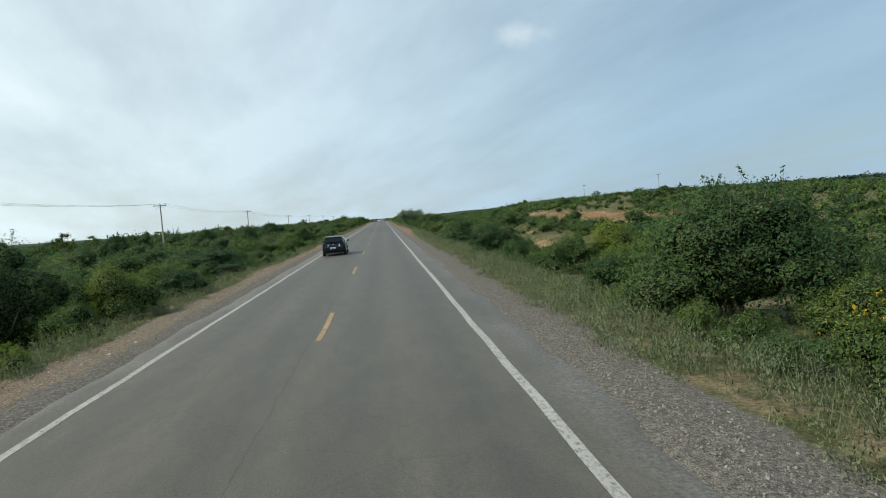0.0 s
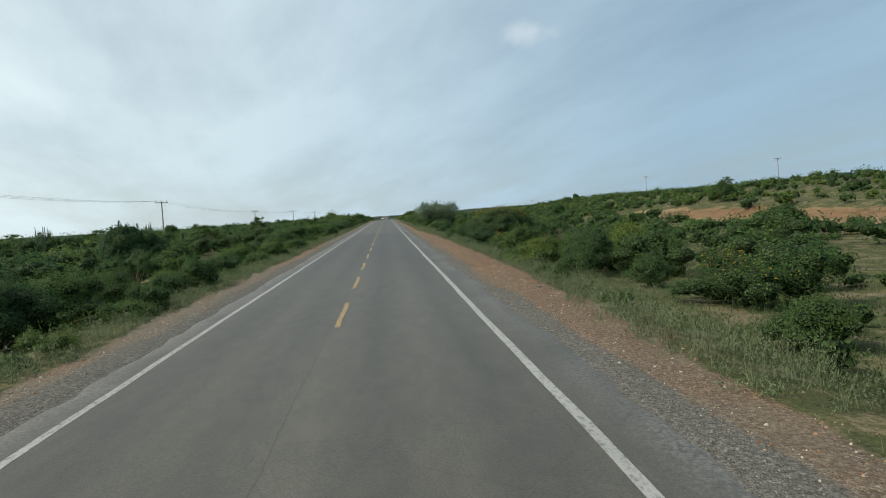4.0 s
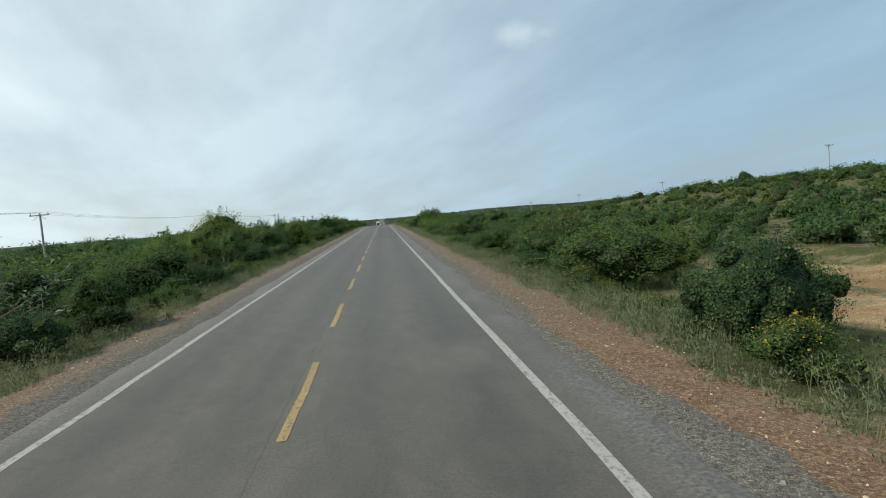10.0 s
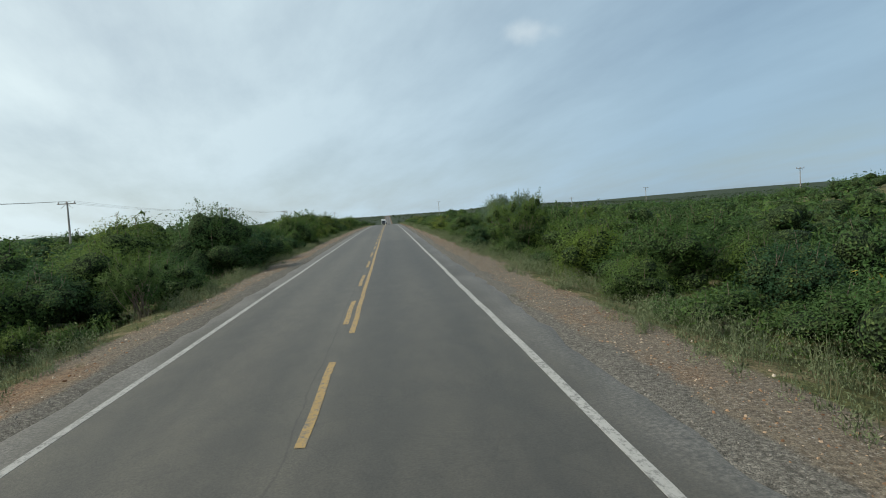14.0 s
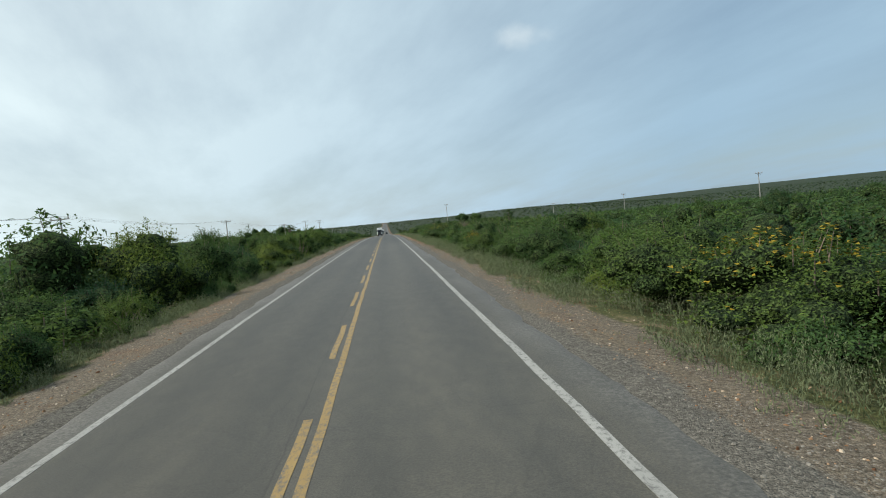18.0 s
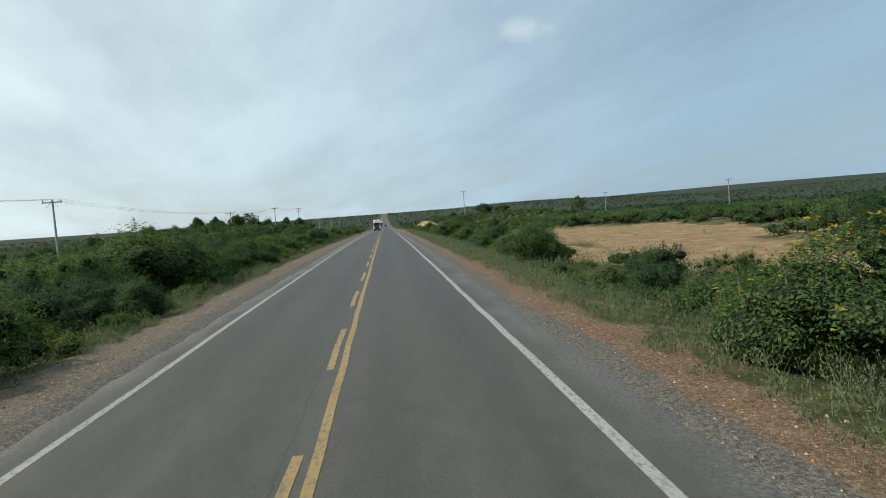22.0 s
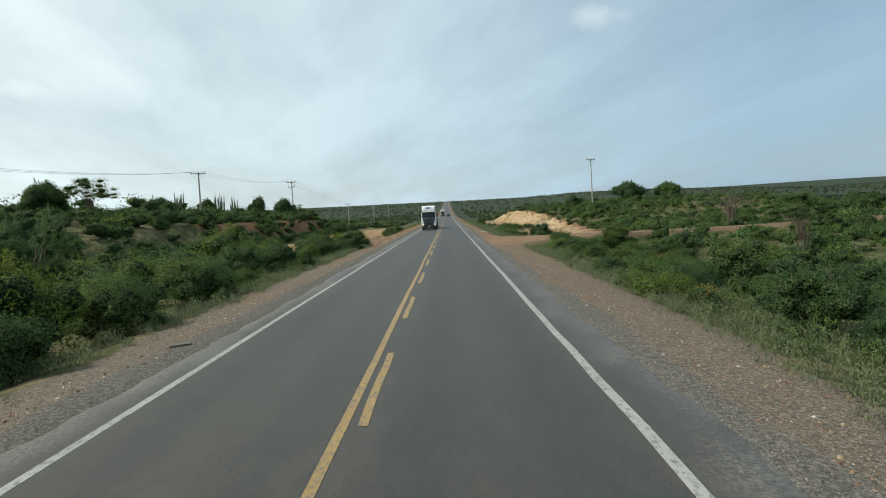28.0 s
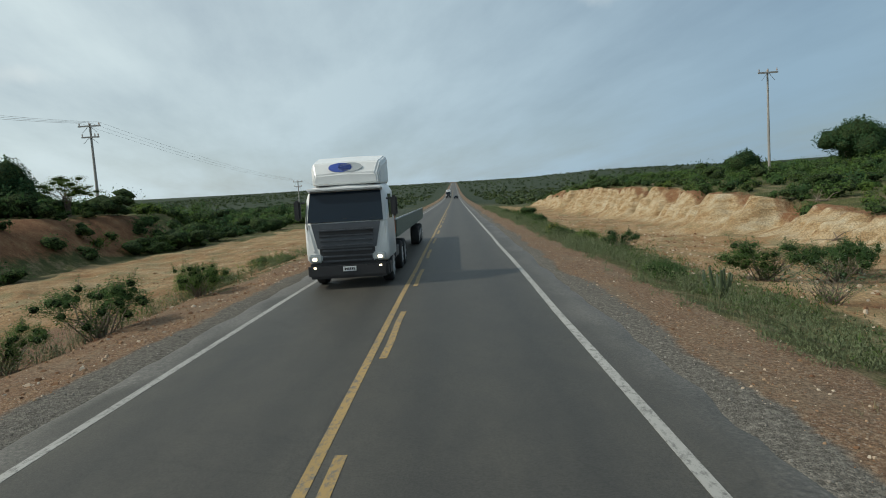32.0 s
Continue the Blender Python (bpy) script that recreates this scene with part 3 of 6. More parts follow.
def part(name, bm, material, parent=None, label="", smooth=False):
    me = bpy.data.meshes.new(name)
    bm.to_mesh(me)
    bm.free()
    if smooth:
        me.polygons.foreach_set("use_smooth", [True] * len(me.polygons))
    me.materials.append(material)
    ob = new(name, me)
    if parent is not None:
        ob.parent = parent
    if label:
        ob["label"] = label
    return ob


def sheet(xs, ys, zf):
    X, Y = np.meshgrid(xs, ys)
    V = np.stack([X, Y, zf(X, Y)], -1).reshape(-1, 3)
    w = len(xs)
    i = (np.arange(len(ys) - 1)[:, None] * w + np.arange(w - 1)[None, :]).ravel()
    F = np.stack([i, i + 1, i + 1 + w, i + w], 1)
    return V, F


# ---- ground ----
near = np.concatenate([np.arange(0, 16.4, 0.4), np.arange(16.6, 23.1, 0.2), np.arange(23.4, 26.01, 0.4)])
mids = 26 + np.cumsum(np.linspace(0.6, 8, 30))
fars = mids[-1] + np.cumsum(np.geomspace(10, 500, 22))
half_x = np.concatenate([near, mids, fars])
gx = np.concatenate([-half_x[::-1], half_x[1:]])
gy = np.concatenate([-np.geomspace(1500, 40, 8), np.arange(-30, 600, 1.3), np.arange(600.4, 664, 0.55), np.arange(664.2, 752, 0.3), np.arange(752.3, 792, 0.4), np.arange(793, 800, 1.3), 800 + np.cumsum(np.geomspace(2, 160, 60))])
GV, GF = sheet(gx, gy, ground_z)
ground = mesh_object("ground", GV, GF, M_GROUND, smooth=True)
tagged(ground, "dry scrubland soil with grass, orange gravel verges and bare sand", "ground", kind="structure")


def point_attr(ob, name, values):
    a = ob.data.attributes.new(name, "FLOAT", "POINT")
    a.data.foreach_set("value", np.asarray(values, np.float32))


vx, vy = GV[:, 0], GV[:, 1]
g_r = sm(4.3, 4.7, vx) * (1 - sm(0.0, 0.8, vx - verge(vx, vy) + 0.4 * wob(vx, vy, 0.9)))
g_l = sm(4.3, 4.8, -vx) * (1 - sm(0.0, 0.8, -vx - verge(vx, vy) + 0.4 * wob(vx, vy, 0.8)))
early = sm(60, 95, vy)
grav = np.maximum(g_r * np.maximum(early, 0.35), g_l * 0.85)
bare_l = sm(624, 636, vy) * (1 - sm(655, 690, vy)) * sm(4.8, 5.4, -vx) * (1 - sm(10, 13, -vx + 0.8 * wob(vx, vy, 0.5)))
grav = np.maximum(grav, 0.95 * bare_l)
point_attr(ground, "gravel", np.clip(np.maximum(grav, track_mask(vx, vy) * 0.95), 0, 1))
point_attr(ground, "grey", np.clip(np.maximum((1 - sm(4.5, 5.3, np.abs(vx) + 0.3 * wob(vx, vy, 1.0))) * 0.9, g_r * (1 - early) * 0.75), 0, 1))
redbank = np.maximum(0.75 * sm(630, 650, vy) * (1 - sm(705, 722, vy)) * sm(25.5, 27.5, -vx) * (1 - sm(30, 33.5, -vx)), 0.5 * sm(640, 652, vy) * (1 - sm(670, 684, vy)) * sm(-1, 0.6, vx - foot(vy)) * (1 - sm(3.0, 5, vx - foot(vy))))
redbank = np.maximum(redbank, 0.6 * sm(646, 660, vy) * (1 - sm(775, 795, vy)) * sm(1.7, 2.4, vx - foot(vy)) * (1 - sm(2.8, 4.2, vx - foot(vy))))
redbank = np.maximum(redbank, 0.5 * sm(620, 650, vy) * (1 - sm(740, 760, vy)) * sm(6.2, 7.0, -vx) * (1 - sm(9, 12, -vx)))
redbank = np.maximum(redbank, 0.55 * sm(40, 70, vy) * (1 - sm(170, 200, vy)) * sm(40, 43, vx) * (1 - sm(47, 51, vx)))
point_attr(ground, "dull", np.clip(np.where(vx > 0, 1 - sm(70, 110, vy) * (1 - sm(200, 232, vy)) * 0.9 - 0.75 * sm(560, 640, vy) - 0.75 * sm(425, 440, vy) * (1 - sm(470, 492, vy)), 1.0 - 0.85 * sm(600, 645, vy) - 0.7 * sm(55, 62, vy) * (1 - sm(72, 80, vy)) - 0.5 * sm(112, 122, vy) * (1 - sm(138, 150, vy))), 0, 1))
point_attr(ground, "red", np.clip(redbank, 0, 1))
bright_face = sm(648, 660, vy) * (1 - sm(780, 797, vy)) * (1 - sm(2.6, 3.6, vx - foot(vy) + 0.6 * wob(vx, vy, 0.8))) * sm(-1, 0.4, vx - foot(vy))
point_attr(ground, "sand", np.clip(np.maximum(sand_mask(vx, vy) * (0.64 + 0.22 * sm(420, 450, vy) + 0.2 * sm(600, 640, vy)), bright_face * 1.1), 0, 1.1))
point_attr(ground, "face", bright_face)
point_attr(ground, "far", sm(60, 160, np.hypot(vx, np.maximum(0, vy - 700))))

# ---- road ----
ry = np.concatenate([np.arange(-40, 720, 0.4), np.arange(720, 800, 1.0), 800 + np.cumsum(np.geomspace(2, 60, 70))])
rx = np.array([-4.30, -4.06, -3.85, -3.65, -3.3, -2.6, -1.7, -0.9, -0.3, 0.3, 0.9, 1.7, 2.6, 3.3, 3.65, 3.95, 4.25, 4.5])


def road_xyz(X, Y):
    side = np.sign(X) * 9
    ragged = 0.26 * (fbm(side, Y, 0.22, 21) - 0.5) + 0.34 * (fbm(side, Y, 1.1, 22) - 0.5)
    Xr = X + np.sign(X) * ragged * sm(3.6, 4.3, np.abs(X))
    lip = np.where((X > 4.4) | (X < -4.2), 0.09, 0)
    return Xr, prof(Y) + 0.012 - 0.004 * np.abs(X) - lip


RX, RY = np.meshgrid(rx, ry)
RXX, RZ = road_xyz(RX, RY)
RV = np.stack([RXX, RY, RZ], -1).reshape(-1, 3)
k = len(rx)
ri = (np.arange(len(ry) - 1)[:, None] * k + np.arange(k - 1)[None, :]).ravel()
road = mesh_object("road", RV, np.stack([ri, ri + 1, ri + 1 + k, ri + k], 1), M_ASPHALT, smooth=True)
tagged(road, "straight two-lane grey asphalt road with worn wheel paths", "road", kind="structure")
px, py = RV[:, 0], RV[:, 1]
patch = np.zeros(len(px))
patch = np.maximum(patch, ((py > 274.5) & (py < 338) & (px > -0.2)) * 0.55)
patch = np.maximum(patch, ((py > 355) & (py < 430) & (px < 0.2)) * 0.35)
patch = np.maximum(patch, sm(435, 470, py) * 0.85)
patch = np.maximum(patch, sm(100, 120, py) * (1 - sm(160, 175, py)) * 0.55)
patch = np.maximum(patch, ((py > 500) & (px > 0.4) & (px < 3.0)) * 1.15)
patch = np.maximum(patch, np.exp(-((py - 583) / 1.6) ** 2 - ((px - 2.9) / 0.6) ** 2))
pale = np.maximum(np.exp(-((py - 515.5) / 1.3) ** 4 - ((px - 2.7) / 0.7) ** 4), np.exp(-((py - 209) / 1.2) ** 4 - ((px - 2.3) / 0.5) ** 4))
point_attr(road, "pale", pale)
point_attr(road, "patch", patch)
point_attr(road, "edge", np.clip(sm(3.5, np.where(px < 0, 3.85, 4.25), np.abs(px) + 0.9 * (fbm(px, py, 0.5, 24) - 0.5)) * (0.55 + 0.9 * (fbm(px, py, 0.9, 23) - 0.4)), 0, 1))


def stripe(name, xc, y0, y1, width, material, label, step=2.0):
    n_ = max(2, int((y1 - y0) / step) + 1)
    ys = np.linspace(y0, y1, n_)
    jit = 0.012 * np.sin(ys * 1.7) + 0.01 * np.sin(ys * 0.31)
    V, F = [], []
    for j, (yy, dx) in enumerate(zip(ys, jit)):
        z = float(prof(yy)) + 0.012 - 0.004 * abs(xc) + 0.005
        V += [(xc - width / 2 + dx, yy, z), (xc + width / 2 + dx, yy, z), (xc - width / 2 + dx, yy, z - 0.004), (xc + width / 2 + dx, yy, z - 0.004)]
        if j:
            a, c = 4 * j - 4, 4 * j
            F += [(a, a + 1, c + 1, c), (a + 1, a + 3, c + 3, c + 1), (a + 2, a, c, c + 2)]
    return mesh_object(name, V, F, material, road, label)


stripe("edge_line", -3.45, -40, 266, 0.14, M_WHITE, "worn white painted edge line")
stripe("edge_line", -3.45, 266, 2600, 0.14, M_WHITE, "worn white painted edge line", 6.0)
stripe("edge_line", 3.41, -40, 269, 0.15, M_WHITE, "worn white painted edge line")
stripe("edge_line", 3.42, 270.4, 622, 0.15, M_WHITE, "worn white painted edge line")
stripe("edge_line", 3.43, 622.5, 2600, 0.15, M_WHITE, "worn white painted edge line", 6.0)
stripe("centre_line", 0.10, 291, 548, 0.13, M_YELLOW, "solid yellow centre line")
stripe("centre_line", -0.19, 548, 2600, 0.13, M_YELLOW, "solid yellow centre line", 6.0)


def dashes(anchors, xc, period, length, material):
    for (a, b) in zip(anchors, anchors[1:]):
        n_ = max(1, round((b - a) / period))
        for j in range(n_):
            s = a + (b - a) * j / n_
            stripe("lane_dash", xc, s, s + length, 0.13, material, "", 1.0)


dashes([-18.1, 13.8, 29.95, 46.1, 62.0, 78.1, 94.1], -0.08, 16, 4.05, M_YELLOW)
dashes([94.1, 125.43, 149.4, 165.34, 189.4, 205.5, 229.3, 244.9, 276.1, 292.2], -0.10, 8, 4.15, M_YELLOW)
dashes([292.2, 324.5, 347.6, 371.5, 387.45, 427.2, 451.5, 475.5, 515.8, 548], -0.13, 8, 4.1, M_YELLOW)
dashes([566.2, 574.15, 622.1, 637.7, 661.4, 741.4], 0.05, 8, 4.1, M_YELLOW)

# ---- plants ----
rng = np.random.default_rng(7)


def unit(v):
    return v / np.maximum(np.linalg.norm(v, axis=-1, keepdims=True), 1e-6)


def leaf_quads(centres, size, r, up=0.35, slim=0.5, out=None):
    """Small pointed leaves, one triangle each; out: the way each one faces, roughly."""
    n_ = len(centres)
    if out is None:
        nrm = unit(r.normal(size=(n_, 3)) + np.array([0, 0, up * 2.2]))
    else:
        nrm = unit(r.normal(size=(n_, 3)) * 0.55 + np.array([0, 0, up * 0.7]) + out)
    along = unit(np.cross(nrm, r.normal(size=(n_, 3))))
    side = unit(np.cross(nrm, along))
    s = size * r.uniform(0.6, 1.35, (n_, 1))
    a, b = along * s * 0.55, side * s * 0.5 * slim
    V = np.stack([centres - a + b * 0.8, centres - a * 0.6 - b * 1.2, centres + a * 1.1], 1).reshape(-1, 3)
    return V, np.arange(3 * n_).reshape(-1, 3)


def soft_normals(ob, dirs, lead=0):
    """Leaves take the light of the crown's outside: dirs, one for each leaf; lead: vertices before them that keep their own."""
    n_ = np.zeros((len(ob.data.vertices), 3))
    co = np.zeros(3 * len(n_)); ob.data.vertices.foreach_get("co", co)
    t_ = co.reshape(-1, 3)[lead:lead + 3 * len(dirs)].reshape(-1, 3, 3)
    own = unit(np.cross(t_[:, 1] - t_[:, 0], t_[:, 2] - t_[:, 0]))
    n_[lead:lead + 3 * len(dirs)] = np.repeat(unit(dirs + 0.55 * own + np.array([0, 0, 0.25])), 3, 0)
    ob.data.normals_split_custom_set_from_vertices(n_.tolist())


def tube(points, radii, sides=5):
    pts = np.asarray(points, float)
    d = unit(np.gradient(pts, axis=0))
    ref = np.array([0.31, 0.87, 0.12])
    u = unit(np.cross(d, ref)); w = np.cross(d, u)
    an = np.linspace(0, 2 * np.pi, sides, endpoint=False)
    V = (pts[:, None] + np.asarray(radii)[:, None, None] * (np.cos(an)[None, :, None] * u[:, None] + np.sin(an)[None, :, None] * w[:, None])).reshape(-1, 3)
    F = []
    for i in range(len(pts) - 1):
        for j in range(sides):
            q = (j + 1) % sides
            F.append((i * sides + j, i * sides + q, (i + 1) * sides + q, (i + 1) * sides + j))
    F.append(tuple((len(pts) - 1) * sides + j for j in range(sides)))
    return V, F


def join(pieces):
    V, F, o = [], [], 0
    for v, f in pieces:
        V.append(np.asarray(v))
        F += [tuple(int(q) + o for q in t) for t in f]
        o += len(v)
    return np.concatenate(V), F


def ball_mesh(level):
    bm = bmesh.new()
    bmesh.ops.create_icosphere(bm, subdivisions=level, radius=1)
    bm.verts.index_update()
    V = np.array([v.co[:] for v in bm.verts]); F = np.array([[v.index for v in f.verts] for f in bm.faces])
    bm.free()
    return V, F


BALL1, BALL2 = ball_mesh(1), ball_mesh(2)   # 20 and 80 faces


def clumps(r, w, h, style, n_):
    """Leafy clumps of an uneven crown w wide and h high on the ground: centres and radii."""
    a = r.uniform(0, 2 * np.pi, n_)
    if style == "round":
        t = r.uniform(0, 1, n_) ** 0.8
        el = t * 1.35
        s = np.cos(el) * r.uniform(0.55, 0.86, n_)
        c = np.stack([np.cos(a) * s * 0.5 * w, np.sin(a) * s * 0.5 * w, (0.16 + 0.56 * np.sin(el) * r.uniform(0.75, 1.08, n_)) * h], 1)
        rad = (0.09 + 0.15 * r.uniform(0, 1, n_) ** 1.3)[:, None] * np.array([w, w, h * 1.05]) * r.uniform(0.75, 1.25, (n_, 3))
        c = np.concatenate([c, [[0, 0, 0.34 * h], [0.10 * w, -0.05 * w, 0.46 * h]]])
        rad = np.concatenate([rad, [[0.32 * w, 0.32 * w, 0.34 * h], [0.22 * w, 0.22 * w, 0.28 * h]]])
    elif style == "dome":
        el = np.arcsin(r.uniform(0.0, 1, n_))
        s = np.cos(el)
        c = np.stack([np.cos(a) * s * 0.40 * w, np.sin(a) * s * 0.40 * w, (0.10 + 0.70 * np.sin(el) * r.uniform(0.92, 1.05, n_)) * h], 1)
        rad = r.uniform(0.10, 0.16, n_)[:, None] * np.array([w, w, h * 1.3])
        c = np.concatenate([c, [[0, 0, 0.36 * h]]]); rad = np.concatenate([rad, [[0.42 * w, 0.42 * w, 0.50 * h]]])
    elif style == "vase":
        t = r.uniform(0.10, 1, n_) ** 0.75
        s = (0.16 + 0.34 * t) * w * np.sqrt(r.uniform(0.10, 1, n_))
        z = h * (0.08 + 0.84 * t) * (1 - 0.36 * (s / (0.5 * w)) ** 2)
        c = np.stack([np.cos(a) * s, np.sin(a) * s, z], 1)
        rad = r.uniform(0.055, 0.10, n_)[:, None] * np.array([w, w, 1.5 * h])
    elif style == "umbrella":
        s = np.sqrt(r.uniform(0, 1, n_)) * 0.42 * w
        c = np.stack([np.cos(a) * s, np.sin(a) * s, h * (0.90 - 0.30 * (s / (0.5 * w)) ** 2) - r.uniform(0, 0.34, n_) * h], 1)
        rad = r.uniform(0.08, 0.15, n_)[:, None] * np.array([w, w, 0.60 * h])
    else:  # low
        s = np.sqrt(r.uniform(0, 1, n_)) * 0.40 * w
        c = np.stack([np.cos(a) * s, np.sin(a) * s, h * (0.22 + 0.50 * (1 - (s / (0.45 * w)) ** 2) * r.uniform(0.5, 1.1, n_))], 1)
        rad = r.uniform(0.10, 0.18, n_)[:, None] * np.array([w, w, 1.5 * h])
    c[:, 2] = np.maximum(c[:, 2], 0.10 * h)
    return c, rad


def clump_core(r, c, rad, k, ball):
    """Lumpy dark inner bodies of the clumps."""
    bv, bf = ball
    n_ = len(c)
    lump = 1 + 0.16 * np.sin(bv[None] @ np.array([5.1, 2.2, 3.3]) + r.uniform(0, 6, n_)[:, None]) + r.normal(size=(n_, len(bv))) * 0.07
    V = c[:, None] + bv[None] * rad[:, None] * np.reshape(k, (-1, 1, 1)) * lump[..., None]
    V[..., 2] = np.maximum(V[..., 2], -0.05)
    F = bf[None] + len(bv) * np.arange(n_)[:, None, None]
    return V.reshape(-1, 3), F.reshape(-1, 3)


def clump_leaves(r, c, rad, n_, inner=0.78, outer=1.15):
    """Leaf places on the outside of the clumps, and the way out."""
    area = rad[:, 0] * rad[:, 2]
    i = r.choice(len(c), n_ * 2, p=area / area.sum())
    d = unit(r.normal(size=(n_ * 2, 3)) + np.array([0, 0, 0.25]))
    pos = c[i] + d * rad[i] * r.uniform(inner, outer, (n_ * 2, 1))
    inside = np.zeros(len(pos), bool)
    for q in range(len(c)):
        inside |= (((pos - c[q]) / rad[q]) ** 2).sum(1) < 0.32
    k = np.flatnonzero(~inside & (pos[:, 2] > 0.02))[:n_]
    return pos[k], unit(d[k] / rad[i[k]])


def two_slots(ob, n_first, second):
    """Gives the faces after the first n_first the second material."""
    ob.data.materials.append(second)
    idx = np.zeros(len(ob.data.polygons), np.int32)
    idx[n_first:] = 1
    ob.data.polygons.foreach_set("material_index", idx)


def plant_proto(name, seed, w, h, style, leaves, leaf, material, lobes=16, core=0.56, flowers=0, twigs=8, tips=0, slim=0.55, bark=None, ball=None, fuzz=1.22):
    """One plant: an Empty with branches and a crown of leafy clumps."""
    r = np.random.default_rng(seed)
    c, rad = clumps(r, w, h, style, lobes)
    root = new(name)
    pieces = []
    order = np.argsort(c[:, 2])[::-1]
    n_tw = min(twigs, len(c))
    sp = {"round": 0.10, "dome": 0.10, "vase": 0.09, "umbrella": 0.03, "low": 0.14}[style] * w
    for q in order[:: max(1, len(c) // n_tw)][:n_tw]:
        tip = c[q]
        b0 = np.array([*(r.normal(size=2) * sp * 0.5), -0.12])
        mid1 = b0 * 0.6 + tip * 0.4 + np.array([*(r.normal(size=2) * 0.05 * w), 0.10 * h])
        if style == "umbrella":
            mid1 = np.array([b0[0], b0[1], h * 0.42]) + np.array([*(r.normal(size=2) * 0.04 * w), 0])
        mid2 = mid1 * 0.45 + tip * 0.55 + r.normal(size=3) * 0.03 * w
        rd = (0.010 + 0.013 * h) * r.uniform(0.5, 1.0) * min(1.0, (12 / n_tw) ** 0.5)
        pieces.append(tube([b0, mid1, mid2, tip], [rd, rd * 0.7, rd * 0.42, rd * 0.12], 5))
    pos, out = clump_leaves(r, c, rad, leaves, 0.58, fuzz)
    # leafy shoots that break the outline
    for q in order[:tips]:
        L = r.uniform(0.06, 0.15) * h
        lean = unit(r.normal(size=3) * 0.3 + np.array([c[q, 0] / w, c[q, 1] / w, 1.0]))
        b0 = c[q] + np.array([0, 0, rad[q, 2] * 0.8])
        t_ = np.linspace(0, 1, 34)[:, None]
        pos = np.concatenate([pos, b0 + lean * L * t_ + r.normal(size=(34, 3)) * 0.065 * (1.3 - t_)])
        out = np.concatenate([out, unit(r.normal(size=(34, 3)) + lean)])
        pieces.append(tube([c[q], b0 + lean * L], [0.012, 0.004], 4))
    V, F = leaf_quads(pos, leaf, r, slim=slim, out=out)
    n_leaf = len(F)
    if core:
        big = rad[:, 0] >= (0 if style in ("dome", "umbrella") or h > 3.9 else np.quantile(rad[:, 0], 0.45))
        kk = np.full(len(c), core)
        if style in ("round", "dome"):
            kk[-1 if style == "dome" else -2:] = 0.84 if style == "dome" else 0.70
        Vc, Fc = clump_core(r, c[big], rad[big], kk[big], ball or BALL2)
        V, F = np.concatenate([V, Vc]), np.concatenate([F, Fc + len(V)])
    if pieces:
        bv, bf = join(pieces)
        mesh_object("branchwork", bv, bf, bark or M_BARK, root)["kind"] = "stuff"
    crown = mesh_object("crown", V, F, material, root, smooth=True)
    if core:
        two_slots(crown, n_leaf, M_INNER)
    soft_normals(crown, unit(out + 0.5 * unit((pos - np.array([0, 0, 0.35 * h])) / np.array([w, w, h]))))
    if flowers:
        score = pos[:, 2] + 0.25 * np.linalg.norm(pos[:, :2], axis=1) + r.normal(size=len(pos)) * 0.14 * h
        top = pos[np.argsort(score)[::-1][: flowers * 3]]
        fp = top[r.permutation(len(top))[:flowers]] + np.array([0, 0, 0.03])
        Vf, Ff = leaf_quads(np.repeat(fp, 2, 0) + r.normal(size=(flowers * 2, 3)) * 0.025, 0.050 + 0.004 * w, r, up=1.0, slim=0.9)
        mesh_object("blossom", Vf, Ff, M_FLOWER, root, "small yellow flower heads")["kind"] = "stuff"
    return root


PROTO = {}


def proto(key, *a, label="", category="shrub", **kw):
    p = plant_proto(*a, **kw)
    tagged(p, label, category)
    PROTO[key] = [p, a[2], a[3], False]


# key, name, seed, width, height, style, leaves, leaf size
proto("round_a", "shrub", 1, 3.4, 2.9, "round", 7400, 0.066, M_LEAF_DARK, lobes=36, tips=20, label="dense dark green rounded shrub in the scrub")
proto("round_b", "leafy_bush", 2, 3.8, 2.6, "round", 7400, 0.066, M_LEAF_MID, lobes=36, tips=20, label="leafy mid-green roadside bush with uneven top")
proto("round_c", "thorn_bush", 3, 3.0, 3.0, "round", 7400, 0.066, M_LEAF_MID, lobes=32, tips=25, twigs=10, label="tall green thorn bush with upright shoots")
proto("round_d", "dark_bush", 13, 3.8, 2.8, "round", 7400, 0.066, M_LEAF_DARK, lobes=40, tips=20, label="broad dark green bush along the roadside")
proto("round_e", "light_bush", 14, 3.6, 2.6, "round", 7400, 0.066, M_LEAF_YELLOW, lobes=34, tips=20, label="bright yellow-green leafy bush")
proto("low_a", "low_bush", 4, 3.0, 1.5, "low", 4320, 0.062, M_LEAF_YELLOW, lobes=14, twigs=6, tips=19, label="low spreading yellow-green bush")
proto("low_b", "low_shrub", 5, 2.6, 1.3, "low", 4000, 0.062, M_LEAF_MID, lobes=14, twigs=6, tips=19, label="low green spreading shrub near the verge")
proto("flower_a", "flowering_shrub", 6, 3.6, 3.0, "round", 6880, 0.062, M_LEAF_MID, lobes=22, flowers=210, tips=17, label="rounded green shrub dotted with small yellow flowers")
proto("flower_b", "flowering_shrub", 7, 2.6, 2.0, "round", 5280, 0.062, M_LEAF_YELLOW, lobes=16, flowers=230, tips=17, label="yellow-flowering bright green shrub")
proto("dome_a", "flowering_bush", 15, 7.0, 3.7, "dome", 30400, 0.065, M_LEAF_DARK, lobes=70, flowers=1100, twigs=12, label="large dense dome-shaped bush with yellow flowers on top")
